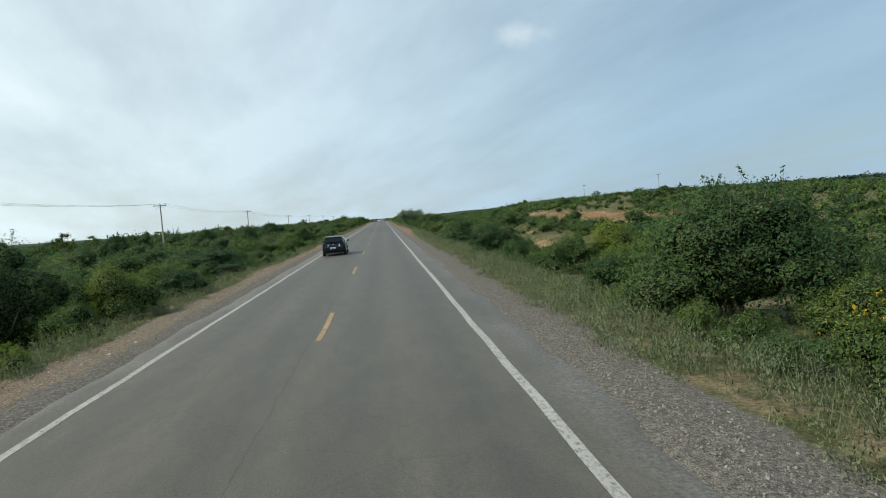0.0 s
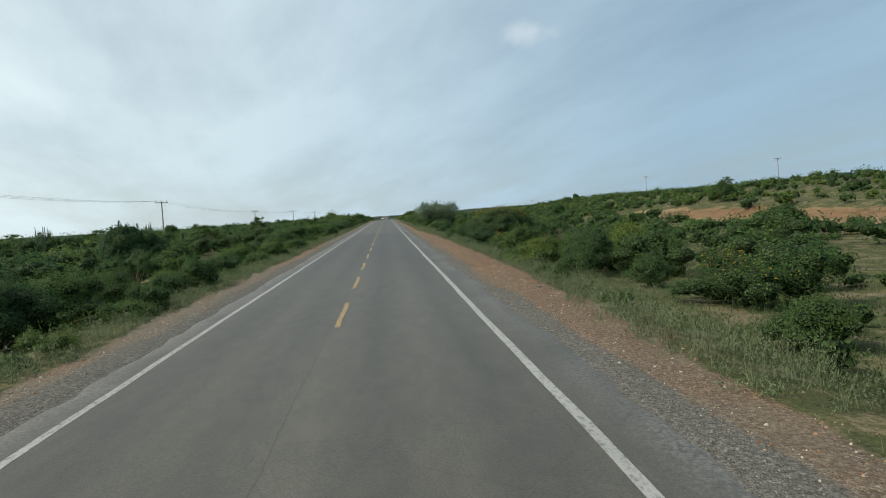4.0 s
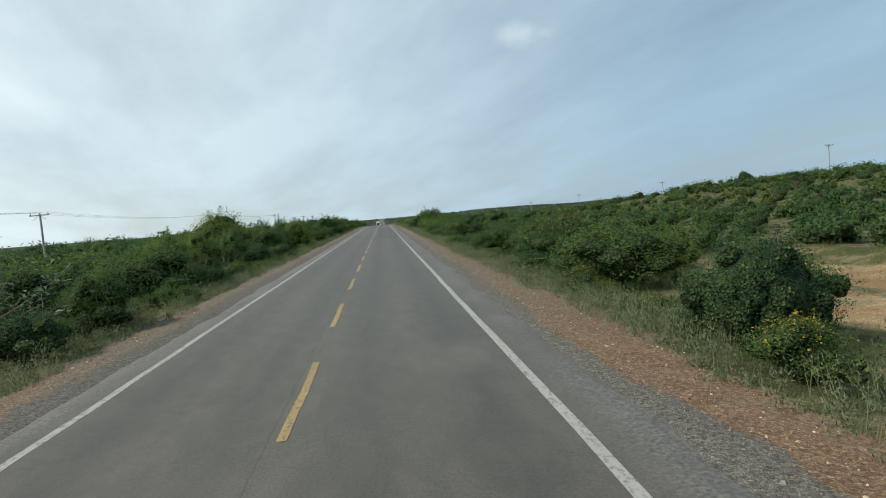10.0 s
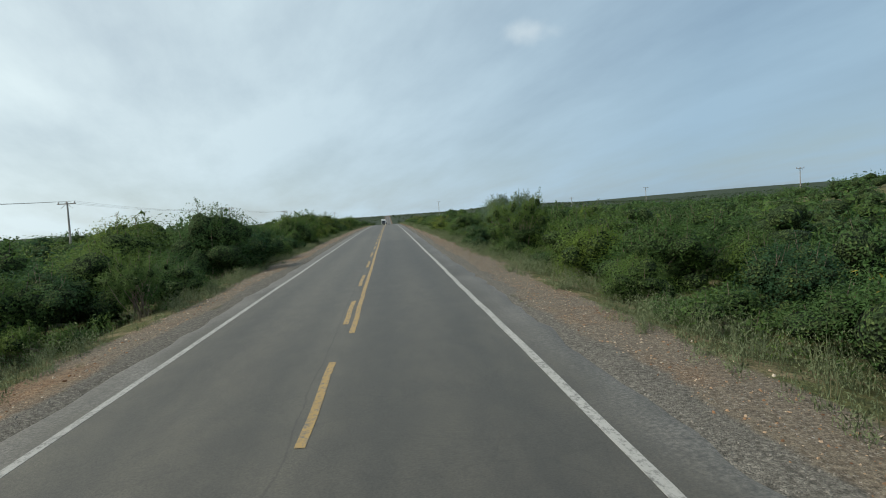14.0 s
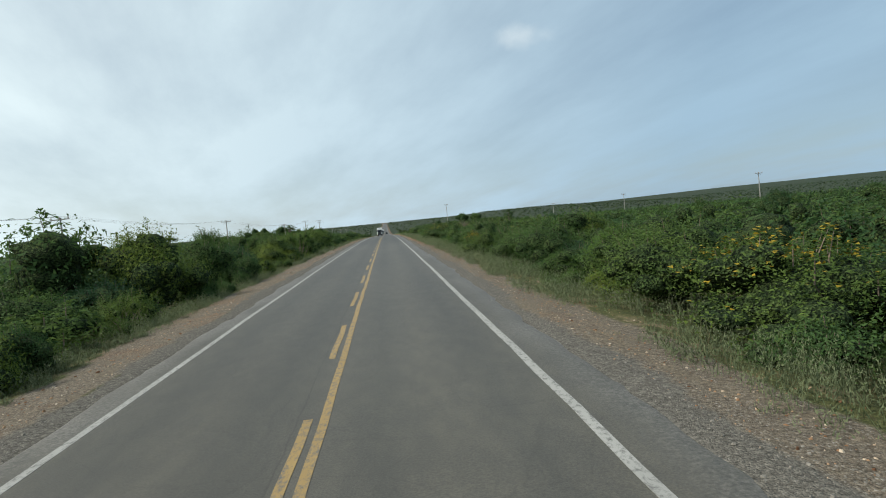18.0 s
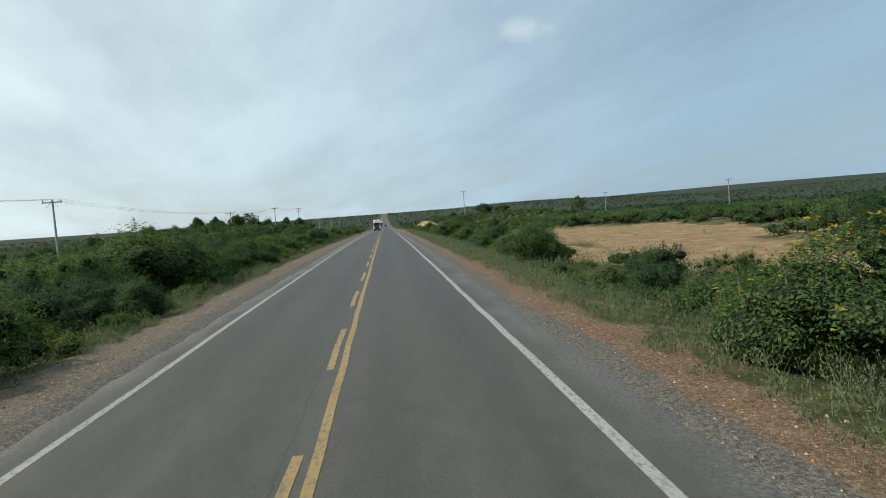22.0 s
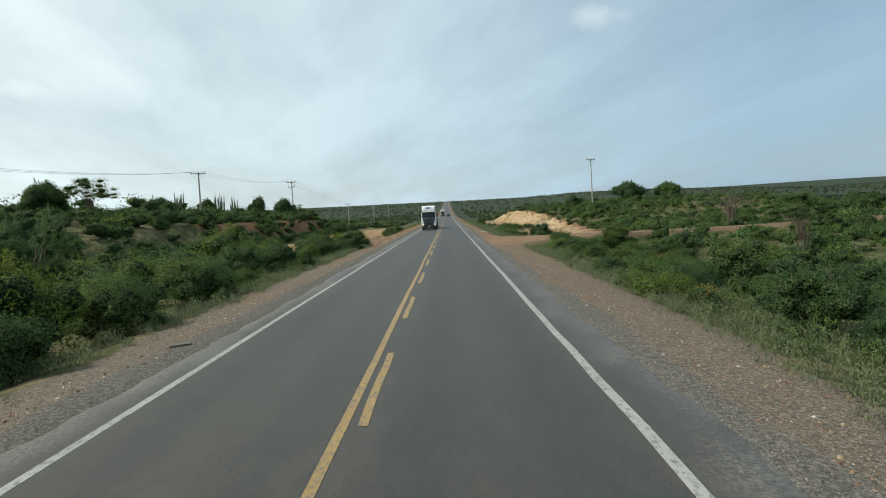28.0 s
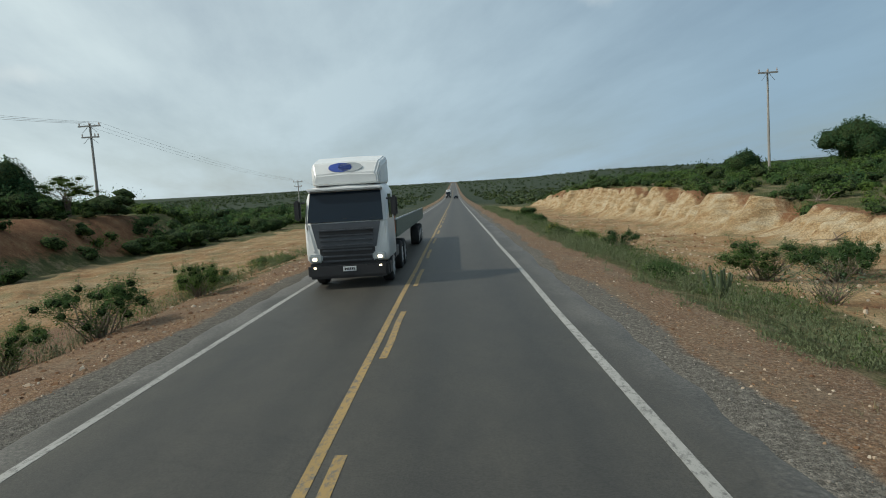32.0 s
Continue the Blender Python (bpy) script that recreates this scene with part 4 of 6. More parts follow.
proto("dome_b", "dense_bush", 16, 4.2, 3.5, "dome", 13600, 0.061, M_LEAF_DARK, lobes=40, twigs=10, tips=8, label="dense dark green bush with a full rounded crown")
proto("lobed", "spreading_tree", 33, 5.2, 4.1, "round", 17000, 0.082, M_LEAF_DARK, lobes=46, core=0.5, twigs=14, tips=12, fuzz=1.25, category="tree", label="low dark green tree with a lobed crown on the verge")
proto("vase_a", "small_tree", 8, 5.4, 5.2, "vase", 50000, 0.080, M_LEAF_SILVER, lobes=150, core=0, twigs=46, tips=46, slim=0.5, fuzz=1.3, category="tree", label="silvery green small tree with many upright branches")
proto("vase_c", "upright_tree", 18, 4.6, 5.0, "vase", 21000, 0.072, M_LEAF_MID, lobes=90, core=0.3, twigs=34, tips=26, slim=0.5, category="tree", label="green small tree with upright feathery branches")
proto("bare_tree", "bare_tree", 19, 6.0, 5.2, "umbrella", 160, 0.09, M_LEAF_SILVER, lobes=60, core=0, twigs=55, category="tree", label="leafless grey tree with a spreading crown")
proto("vase_b", "slender_tree", 9, 3.4, 3.6, "vase", 11500, 0.064, M_LEAF_MID, lobes=58, core=0.4, twigs=20, tips=14, slim=0.5, category="tree", label="small green tree with many thin upright stems")
proto("dry_a", "dry_shrub", 10, 3.0, 2.2, "vase", 900, 0.075, M_LEAF_SILVER, lobes=60, core=0, twigs=55, slim=0.5, label="half-bare grey twiggy shrub")
proto("umbrella_a", "umbrella_tree", 11, 7.0, 5.5, "umbrella", 6900, 0.098, M_LEAF_MID, lobes=40, core=0.4, twigs=30, fuzz=1.12, category="tree", label="flat-topped thorn tree with a sparse crown")
proto("round_tree", "tree", 12, 5.5, 5.2, "round", 9750, 0.17, M_LEAF_DARK, lobes=34, core=0.78, twigs=12, tips=6, fuzz=1.12, category="tree", label="broad dark green tree above the scrub")
proto("mid_tree", "plain_tree", 25, 6.0, 4.6, "round", 7800, 0.18, M_LEAF_DARK, lobes=26, core=0.78, twigs=9, tips=4, fuzz=1.12, category="tree", label="dark broad-crowned tree on the plain")
proto("back_a", "back_shrub", 26, 3.6, 2.8, "round", 2470, 0.098, M_LEAF_DARK, lobes=14, twigs=5, tips=9, label="dark green shrub behind the roadside bushes")
proto("back_b", "back_bush", 27, 3.8, 2.6, "round", 2470, 0.098, M_LEAF_MID, lobes=14, twigs=5, tips=9, label="mid-green bush behind the roadside shrubs")


def plant(key, x, y, width, height, turn=None, group=""):
    """Sets a plant on the ground. The first use is the original, the rest are copies."""
    p, w, h, used = PROTO[key]
    turn = rng.uniform(0, 360) if turn is None else turn
    m = pose(x, y, gz(x, y) - 0.05, 0, 0, turn)
    if used:
        ob = copy_thing(p, m)
    else:
        ob = p
        ob.matrix_basis = m
        PROTO[key][3] = True
    ob.scale = (width / w, width / w, height / h)
    if group:
        ob["group"] = group
    return ob


# plants that stand out along the drive: kind, x, y, width, height
MARKED = [
    ("lobed", 10.0, 14.6, 5.2, 4.1), ("low_a", 8.5, 12.4, 2.6, 1.2), ("low_b", 8.8, 16.9, 2.8, 1.3), ("round_e", 10.6, 11.2, 2.6, 1.6), ("low_b", 8.3, 9.6, 2.0, 0.9), ("flower_b", 8.1, 7.4, 1.8, 1.7), ("round_b", 9.3, 45.0, 4.0, 2.4), ("low_b", 8.8, 35.1, 2.0, 1.8),
    ("round_b", 9.2, 62.7, 3.8, 2.6), ("dry_a", 11.6, 61.6, 4.4, 2.3), ("round_c", 11.4, 54.9, 2.5, 2.0), ("round_b", 9.3, 48.6, 2.4, 2.0),
    ("dome_b", 10.6, 83.8, 5.6, 3.0), ("round_b", 9.3, 70.4, 3.4, 2.4), ("round_b", 10.2, 120.5, 3.4, 2.2), ("dome_a", 12.0, 137.6, 7.4, 3.7),
    ("round_b", 9.6, 170.5, 4.5, 2.3), ("low_b", 9.2, 149.0, 3.5, 1.9), ("vase_a", 10.4, 190.8, 8.8, 5.5), ("low_a", 9.8, 177.6, 4.7, 2.2), ("round_a", 9.4, 189.2, 4.4, 2.9), ("round_d", 11.6, 192.6, 5.2, 3.3), ("round_a", 10.6, 326.5, 4.4, 2.8),
    ("dome_b", 8.9, 210.2, 3.3, 2.5), ("round_b", 10.2, 220.6, 6.5, 2.7), ("flower_a", 10.4, 229.6, 4.8, 3.3), ("round_b", 11.0, 236.0, 5.0, 2.8),
    ("round_b", 10.6, 241.5, 5.2, 2.6), ("round_c", 12.2, 246.5, 4.6, 2.4), ("dome_b", 10.0, 265.2, 5.2, 2.8), ("flower_a", 10.0, 285.3, 4.0, 3.5), ("round_b", 9.4, 268.5, 4.8, 2.7), ("round_c", 10.0, 272.5, 4.0, 2.7),
    ("vase_a", 11.6, 329.4, 5.6, 4.9), ("round_a", 10.6, 318.8, 5.2, 2.8), ("vase_b", 9.8, 318.0, 4.6, 4.3), ("round_a", 9.6, 349.4, 3.8, 2.9),
    ("flower_a", 9.5, 371.0, 5.4, 2.7), ("round_b", 9.3, 376.0, 5.0, 2.7), ("dome_b", 9.4, 411.2, 3.8, 3.0), ("flower_b", 8.1, 407.2, 2.3, 2.0),
    ("round_b", 9.6, 391.0, 4.6, 2.8), ("round_c", 9.5, 397.0, 4.0, 2.6), ("round_a", 9.6, 436.0, 2.9, 2.1), ("round_b", 10.2, 446.0, 4.1, 2.3),
    ("vase_b", 11.2, 432.2, 2.0, 2.0), ("round_c", 9.3, 474.0, 3.4, 2.9), ("flower_a", 8.9, 450.3, 5.0, 3.0), ("low_b", 9.3, 455.5, 2.8, 1.6),
    ("dome_b", 9.8, 478.8, 4.1, 2.3), ("round_a", 9.8, 499.0, 2.8, 1.6), ("round_b", 9.4, 505.8, 2.8, 2.0), ("round_b", 10.6, 529.0, 5.7, 3.0),
    ("round_b", 9.2, 536.5, 3.2, 2.0), ("flower_a", 10.3, 568.8, 4.0, 3.0), ("dome_b", 11.6, 636.2, 2.9, 1.9), ("round_tree", 46.5, 722.6, 8.2, 5.6),
    ("round_tree", 53.5, 714.0, 7.0, 4.6), ("bare_tree", 38.0, 647.5, 9.0, 6.2), ("umbrella_a", 22.5, 604.0, 5.2, 4.2), ("umbrella_a", 46.0, 581.3, 4.6, 6.8),
    ("dome_b", -11.0, 21.0, 5.0, 3.8), ("round_a", -10.6, 43.4, 7.0, 2.5), ("dome_b", -9.6, 82.0, 4.8, 3.3), ("round_b", -11.0, 61.2, 6.0, 2.2),
    ("round_a", -10.4, 87.0, 5.0, 3.0), ("round_b", -9.8, 207.0, 6.5, 2.6), ("vase_c", -11.0, 359.4, 6.6, 4.6), ("vase_c", -10.6, 366.0, 5.0, 4.2), ("vase_c", -10.9, 352.8, 5.0, 4.0), ("vase_b", -10.5, 352.5, 4.6, 3.9),
    ("round_a", -10.8, 404.5, 5.6, 3.4), ("round_a", -11.2, 410.0, 5.2, 3.2), ("round_a", -10.4, 461.1, 4.0, 2.3), ("vase_b", -12.0, 468.0, 5.0, 3.2),
    ("dome_b", -9.4, 571.2, 3.4, 3.0), ("round_b", -9.0, 615.2, 4.6, 2.4), ("dome_b", -7.3, 620.5, 2.4, 2.0), ("round_e", -7.4, 624.6, 3.0, 1.9), ("round_e", -9.4, 626.5, 3.2, 2.0),
    ("umbrella_a", -30.7, 454.2, 5.5, 5.4), ("vase_c", -23.8, 449.2, 3.8, 5.6), ("umbrella_a", -21.5, 474.2, 3.6, 5.0), ("umbrella_a", -29.0, 566.4, 5.0, 6.0),
    ("round_tree", -24.4, 576.4, 5.0, 4.3), ("round_tree", -38.3, 536.4, 5.0, 4.4), ("round_tree", -34.6, 253.1, 3.0, 3.9),
    ("vase_b", -10.6, 236.5, 5.0, 3.9), ("vase_b", -10.2, 242.5, 5.0, 3.8), ("round_tree", -23.0, 258.1, 3.0, 4.0), ("vase_c", -10.8, 267.6, 4.6, 4.4),
    ("vase_b", -11.6, 262.0, 4.4, 3.8), ("vase_b", 43.5, 439.2, 3.0, 4.0), 
    ("umbrella_a", -41.0, 640.0, 7.5, 5.4), ("round_tree", -46.0, 668.0, 5.6, 3.5), ("vase_b", 11.5, 672.0, 3.4, 1.6), ("dry_a", 10.6, 667.0, 2.6, 1.4), ("vase_b", -7.5, 666.2, 2.8, 1.6), ("vase_b", -7.2, 671.5, 2.2, 1.3), ("vase_b", -7.7, 660.8, 1.7, 1.3), ("vase_b", -8.4, 664.2, 2.0, 1.3), ("vase_b", -8.0, 657.6, 1.4, 1.0), ("low_b", -8.6, 676.0, 3.0, 0.9), ("low_a", -8.4, 684.0, 3.0, 0.9), ("vase_b", 9.4, 647.0, 3.4, 1.7), ("round_e", 9.2, 652.0, 3.6, 1.6), ("round_b", 9.8, 657.5, 3.2, 1.4), ("round_e", 9.0, 642.5, 3.0, 1.3), ("vase_b", 13.8, 672.0, 3.0, 1.5), ("vase_b", 15.4, 673.5, 2.2, 1.4),
]
taken = []
for kind_, x_, y_, w_, h_ in MARKED:
    plant(kind_, x_, y_, w_, h_)
    taken.append((x_, y_, (0.62 if kind_ == "dome_a" else 0.42) * w_))


rv = np.random.default_rng(17)
for y_ in np.arange(584, 646, 1.25):
    x_ = rv.uniform(7.9, 14.5)
    yy_ = y_ + rv.uniform(-1, 1)
    if track_mask(np.array(x_), np.array(yy_)) < 0.05 and sand_mask(np.array(x_), np.array(yy_)) < 0.1:
        w_ = rv.uniform(1.5, 2.6)
        plant(["low_a", "low_b", "round_e", "round_b"][rv.integers(4)], x_, yy_, w_, w_ * rv.uniform(0.42, 0.6))
        taken.append((x_, yy_, 0.3 * w_))


GLADES = [(x_, y_, 0.5 * w_ + 2.5) for kind_, x_, y_, w_, h_ in MARKED if kind_ in ("dome_a", "vase_a", "dome_b") and x_ > 0]


def free(x, y, r_):
    for tx, ty, tr_ in taken:
        if abs(ty - y) < 8 and (tx - x) ** 2 + (ty - y) ** 2 < (tr_ + 0.55 * r_) ** 2:
            return False
    return True


def open_ground(x, y):
    return sand_mask(np.array(x), np.array(y)) > 0.25 or track_mask(np.array(x), np.array(y)) > 0.2


# how tall and dense the scrub stands along each side
def side_height(x, y):
    if x > 0:
        return float(np.interp(y, [-20, 30, 90, 150, 200, 300, 420, 440, 560, 600, 680, 760], [2.2, 1.8, 2.1, 1.6, 1.9, 2.7, 2.8, 1.7, 1.6, 1.5, 1.4, 1.8]))
    return float(np.interp(y, [-20, 60, 130, 160, 250, 330, 420, 500, 600, 640, 760], [3.1, 2.7, 2.3, 2.7, 3.8, 4.0, 3.7, 3.2, 2.4, 1.7, 2.0]))


def density(x, y):
    if x < 0:
        return 1.0
    return float(np.interp(y, [-20, 20, 30, 110, 150, 262, 275, 310, 425, 440, 560, 700], [1.0, 1.0, 0.95, 0.9, 0.8, 0.85, 1.0, 1.0, 1.0, 0.85, 0.95, 0.8]))


near_kinds = ["round_a", "round_b", "round_c", "round_d", "round_b", "round_e", "low_a", "low_b", "round_b", "vase_b", "round_e", "round_d", "round_b", "dry_a", "round_a", "flower_a", "round_d", "round_c"]
for side in (-1, 1):
    y_ = -22.0
    while y_ < 745:
        H = side_height(side, y_) * (0.92 + 0.30 * math.sin(y_ * 0.41 + side) * math.sin(y_ * 0.173 + 2 * side))
        rows_ = ((7.3, 8.8, 0.62), (9.0, 11.4, 0.95), (11.8, 15.5, 0.9)) if side > 0 else ((6.9, 8.3, 0.8), (8.8, 11.2, 0.97), (11.6, 15.5, 0.92))
        for row, (x0_, x1_, p_) in enumerate(rows_):
            x_ = side * rng.uniform(x0_, x1_)
            yy_ = y_ + rng.uniform(-1.4, 1.4)
            if rng.uniform() > p_ * density(x_, yy_) or open_ground(x_, yy_) or (side < 0 and 632 < yy_ and x_ > -24) or (side > 0 and yy_ > 640 and x_ > 9.6):
                continue
            kind_ = near_kinds[rng.integers(len(near_kinds))]
            if side < 0 and kind_ == "flower_a":
                kind_ = "round_b"
            if row == 2:
                kind_ = ["back_a", "back_b", "back_b", "vase_b", "round_e"][rng.integers(5)]
            if row == 0 and rng.uniform() < 0.55:
                kind_ = ["low_a", "low_b"][rng.integers(2)]
            h_ = H * rng.uniform(0.66, 1.2) * (0.62, 0.95, 1.1)[row] * (0.62 if kind_.startswith("low") else 1.0)
            w_ = h_ * rng.uniform(1.35, 2.0) * (1.4 if kind_.startswith("low") else 1.0)
            if kind_ == "dry_a" and rng.uniform() < 0.5:
                continue
            near_edge = float(verge(x_, yy_)) + 0.5
            if abs(x_) - 0.45 * w_ < near_edge:
                w_ = max(0.8, (abs(x_) - near_edge) / 0.45)
                h_ = min(h_, w_ * 0.95)
            if free(x_, yy_, 0.30 * w_):
                plant(kind_, x_, yy_, w_, h_)
                taken.append((x_, yy_, 0.36 * w_))
        y_ += 3.1


for y_ in np.arange(0, 760, 9.0):
    x_ = -rng.uniform(20, 72)
    yy_ = y_ + rng.uniform(-6, 6)
    if not open_ground(x_, yy_) and not (625 < yy_ < 745 and x_ > -28):
        plant(["mid_tree", "umbrella_a", "mid_tree", "round_tree", "vase_c"][rng.integers(5)], x_, yy_, rng.uniform(3.5, 6.5), rng.uniform(3.8, 5.4))
for y_ in np.arange(5, 760, 34):
    x_ = rng.uniform(24, 80)
    yy_ = y_ + rng.uniform(-12, 12)
    if not open_ground(x_, yy_):
        plant(["mid_tree", "umbrella_a", "mid_tree"][rng.integers(3)], x_, yy_, rng.uniform(3.0, 5.0), rng.uniform(2.6, 3.8))


# the open scrub behind: bushes by the hundred, joined
def bush_cloud(name, n_, side, xr, yr, hmul, material, label, seed, leaves=70, leaf=0.26, power=1.3, tall=0.15, lobes=4):
    r = np.random.default_rng(seed)
    x = side * (xr[0] + (xr[1] - xr[0]) * r.uniform(0, 1, n_) ** power)
    y = r.uniform(*yr, n_)
    bare = (sand_mask(x, y) > 0.25) | (track_mask(x, y) > 0.2)
    bare |= (side < 0) & (y > 632) & (y < 760) & (x > -24.5)
    bare |= (side > 0) & (y > 640) & (y < 800) & (x < foot(y) + 2.4)
    for gx_, gy_, gr_ in GLADES:
        bare |= (x - gx_) ** 2 + (y - gy_) ** 2 < gr_ ** 2
    x, y = x[~bare], y[~bare]
    z = ground_z(x, y)
    n_ = len(x)
    sh = np.array([side_height(a, b) for a, b in zip(x, y)])
    h = sh * hmul * r.uniform(0.55, 1.15, n_) * np.where(r.uniform(0, 1, n_) < tall, r.uniform(1.25, 1.8, n_), 1.0)
    h = np.minimum(h, 3.7 if xr[0] < 20 else (4.6 if side < 0 else 2.8))
    w = h * r.uniform(1.3, 2.1, n_)
    a = r.uniform(0, 6.28, (n_, lobes)); s = r.uniform(0.1, 0.34, (n_, lobes))
    c = np.stack([np.cos(a) * s * w[:, None], np.sin(a) * s * w[:, None], r.uniform(0.14, 0.62, (n_, lobes)) * h[:, None]], -1)
    c[:, 0] = np.stack([x * 0, x * 0, 0.34 * h], -1)
    rad = r.uniform(0.20, 0.31, (n_, lobes))[..., None] * np.stack([w, w, h * 1.1], -1)[:, None]
    rad[:, 0] = np.stack([w, w, h * 1.25], -1) * 0.36
    base = np.stack([x, y, z - 0.05], -1)
    i = np.maximum(0, r.integers(-max(1, lobes // 2), lobes, (n_, leaves)))
    d = unit(r.normal(size=(n_, leaves, 3)) + np.array([0, 0, 0.45]))
    k = np.arange(n_)[:, None]
    pos = base[:, None] + c[k, i] + d * rad[k, i] * r.uniform(0.60, 1.30, (n_, leaves, 1))
    size = (leaf * np.repeat((0.65 + 0.12 * h) * np.clip(np.abs(x) / 27, 0.48, 1.0), leaves))[:, None]
    V, F = leaf_quads(pos.reshape(-1, 3), size, r, slim=0.62, out=d.reshape(-1, 3))
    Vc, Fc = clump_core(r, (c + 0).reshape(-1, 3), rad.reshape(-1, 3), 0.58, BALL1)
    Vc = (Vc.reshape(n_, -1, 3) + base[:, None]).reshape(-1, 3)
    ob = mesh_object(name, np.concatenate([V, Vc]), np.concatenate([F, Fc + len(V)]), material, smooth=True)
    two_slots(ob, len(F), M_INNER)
    soft_normals(ob, d.reshape(-1, 3))
    return tagged(ob, label, "scrub", kind="stuff")


bush_cloud("open_scrub", 700, -1, (14.5, 46), (-15, 800), 1.1, M_LEAF_DARK, "dark green scrub of shrubs and low trees", 71, 190, 0.27, 1.3, 0.2)
bush_cloud("open_scrub", 800, -1, (14.5, 46), (-15, 800), 0.95, M_LEAF_MID, "mid-green scrub of shrubs", 72, 190, 0.27)
bush_cloud("open_scrub", 420, -1, (14.5, 40), (-15, 800), 0.8, M_LEAF_YELLOW, "yellow-green scrub of shrubs", 77, 190, 0.27)
bush_cloud("open_scrub", 520, -1, (40, 95), (-15, 900), 1.45, M_LEAF_DARK, "taller dark green scrub with tree crowns", 73, 260, 0.34, 1.0, 0.3, 4)
bush_cloud("open_scrub", 1300, 1, (13, 48), (-15, 800), 0.85, M_LEAF_MID, "mid-green scrub of shrubs", 74, 190, 0.27, 1.2)
bush_cloud("open_scrub", 650, 1, (14, 48), (-15, 800), 0.9, M_LEAF_DARK, "dark green scrub of shrubs", 75, 190, 0.27, 1.2)
bush_cloud("open_scrub", 2600, 1, (8.2, 46), (-15, 800), 0.45, M_LEAF_YELLOW, "low yellow-green scrub", 78, 90, 0.27, 1.1, 0.05, 2)
bush_cloud("open_scrub", 700, -1, (12, 40), (-15, 640), 0.5, M_LEAF_YELLOW, "low yellow-green scrub", 81, 90, 0.27, 1.1, 0.05, 2)
bush_cloud("open_scrub", 3000, 1, (42, 130), (-15, 900), 1.0, M_LEAF_MID, "green scrub on the plain", 76, 70, 0.34, 1.0, 0.12, 2)
bush_cloud("open_scrub", 620, 1, (37, 78), (430, 640), 1.75, M_LEAF_DARK, "belt of tall dark scrub behind the clearing", 85, 130, 0.27, 1.0, 0.3, 3)
bush_cloud("open_scrub", 800, 1, (16, 75), (640, 800), 0.95, M_LEAF_MID, "green scrub on top of the cutting", 79, 190, 0.16, 0.9, 0.12, 4)
bush_cloud("open_scrub", 620, -1, (24, 75), (590, 745), 1.1, M_LEAF_DARK, "green scrub on the earth mound", 80, 190, 0.17, 1.1, 0.15, 4)
bush_cloud("open_scrub", 1100, 1, (15, 70), (575, 800), 0.55, M_LEAF_YELLOW, "low scrub and grass on the rise", 83, 110, 0.17, 1.0, 0.05, 2)
bush_cloud("open_scrub", 1000, 1, (40, 130), (-15, 330), 0.8, M_LEAF_YELLOW, "green scrub on the slope", 84, 60, 0.36, 1.0, 0.1, 2)
bush_cloud("open_scrub", 360, -1, (24, 60), (600, 745), 0.8, M_LEAF_MID, "mid-green scrub on the earth mound", 82, 190, 0.16, 1.1, 0.1, 4)

for key, (p, _, _, used) in list(PROTO.items()):
    if not used:
        for o in [*p.children, p]:
            bpy.data.objects.remove(o)


# far scrub: uncountable, one object
def far_scrub(name, n_, xr, yr, size, leaves, label, material, seed, hmul=1.0):
    r = np.random.default_rng(seed)
    X = r.uniform(*xr, n_); Y = r.uniform(*yr, n_)
    keep = (np.abs(X) > 14) & (sand_mask(X, Y) < 0.3) & (track_mask(X, Y) < 0.2)
    X, Y = X[keep], Y[keep]
    Z = ground_z(X, Y)
    s = size * r.uniform(0.5, 1.25, len(X))
    k_ = leaves
    c = np.repeat(np.stack([X, Y, Z], 1), k_, 0)
    d = r.normal(size=(len(c), 3))
    d[:, 2] = np.abs(d[:, 2]) * 0.9
    ss = np.repeat(s, k_)[:, None]
    d = unit(d)
    pos = c + d * ss * np.array([0.75, 0.75, 0.80 * hmul]) * r.uniform(0.3, 1, (len(c), 1))
    V, F = leaf_quads(pos, 1.0, r, slim=0.8, out=d)
    V = (V.reshape(-1, 3, 3) - pos[:, None]) * (ss[:, None] * 0.46) + pos[:, None]
    ob = mesh_object(name, V.reshape(-1, 3), F, material, smooth=True)
    soft_normals(ob, d)
    return tagged(ob, label, "scrub", kind="stuff")


far_scrub("scrubland", 3400, (-260, -80), (-20, 1000), 2.3, 34, "dense green scrub on the plain", M_LEAF_FAR, 31)
far_scrub("scrubland", 4200, (80, 260), (-20, 1000), 1.7, 30, "dense green scrub on the plain", M_LEAF_FAR, 32)
far_scrub("scrubland", 6000, (-900, -200), (0, 1700), 2.6, 16, "distant green scrub", M_LEAF_FAR, 33)
far_scrub("scrubland", 6000, (200, 1000), (0, 1700), 2.4, 16, "distant green scrub", M_LEAF_FAR, 34)
far_scrub("scrubland", 2600, (-120, 120), (760, 1100), 1.6, 26, "green scrub in the valley", M_LEAF_FAR, 35)
far_scrub("scrubland", 4000, (-500, 500), (1100, 2500), 2.8, 14, "distant scrub on the hill", M_LEAF_FAR, 36)


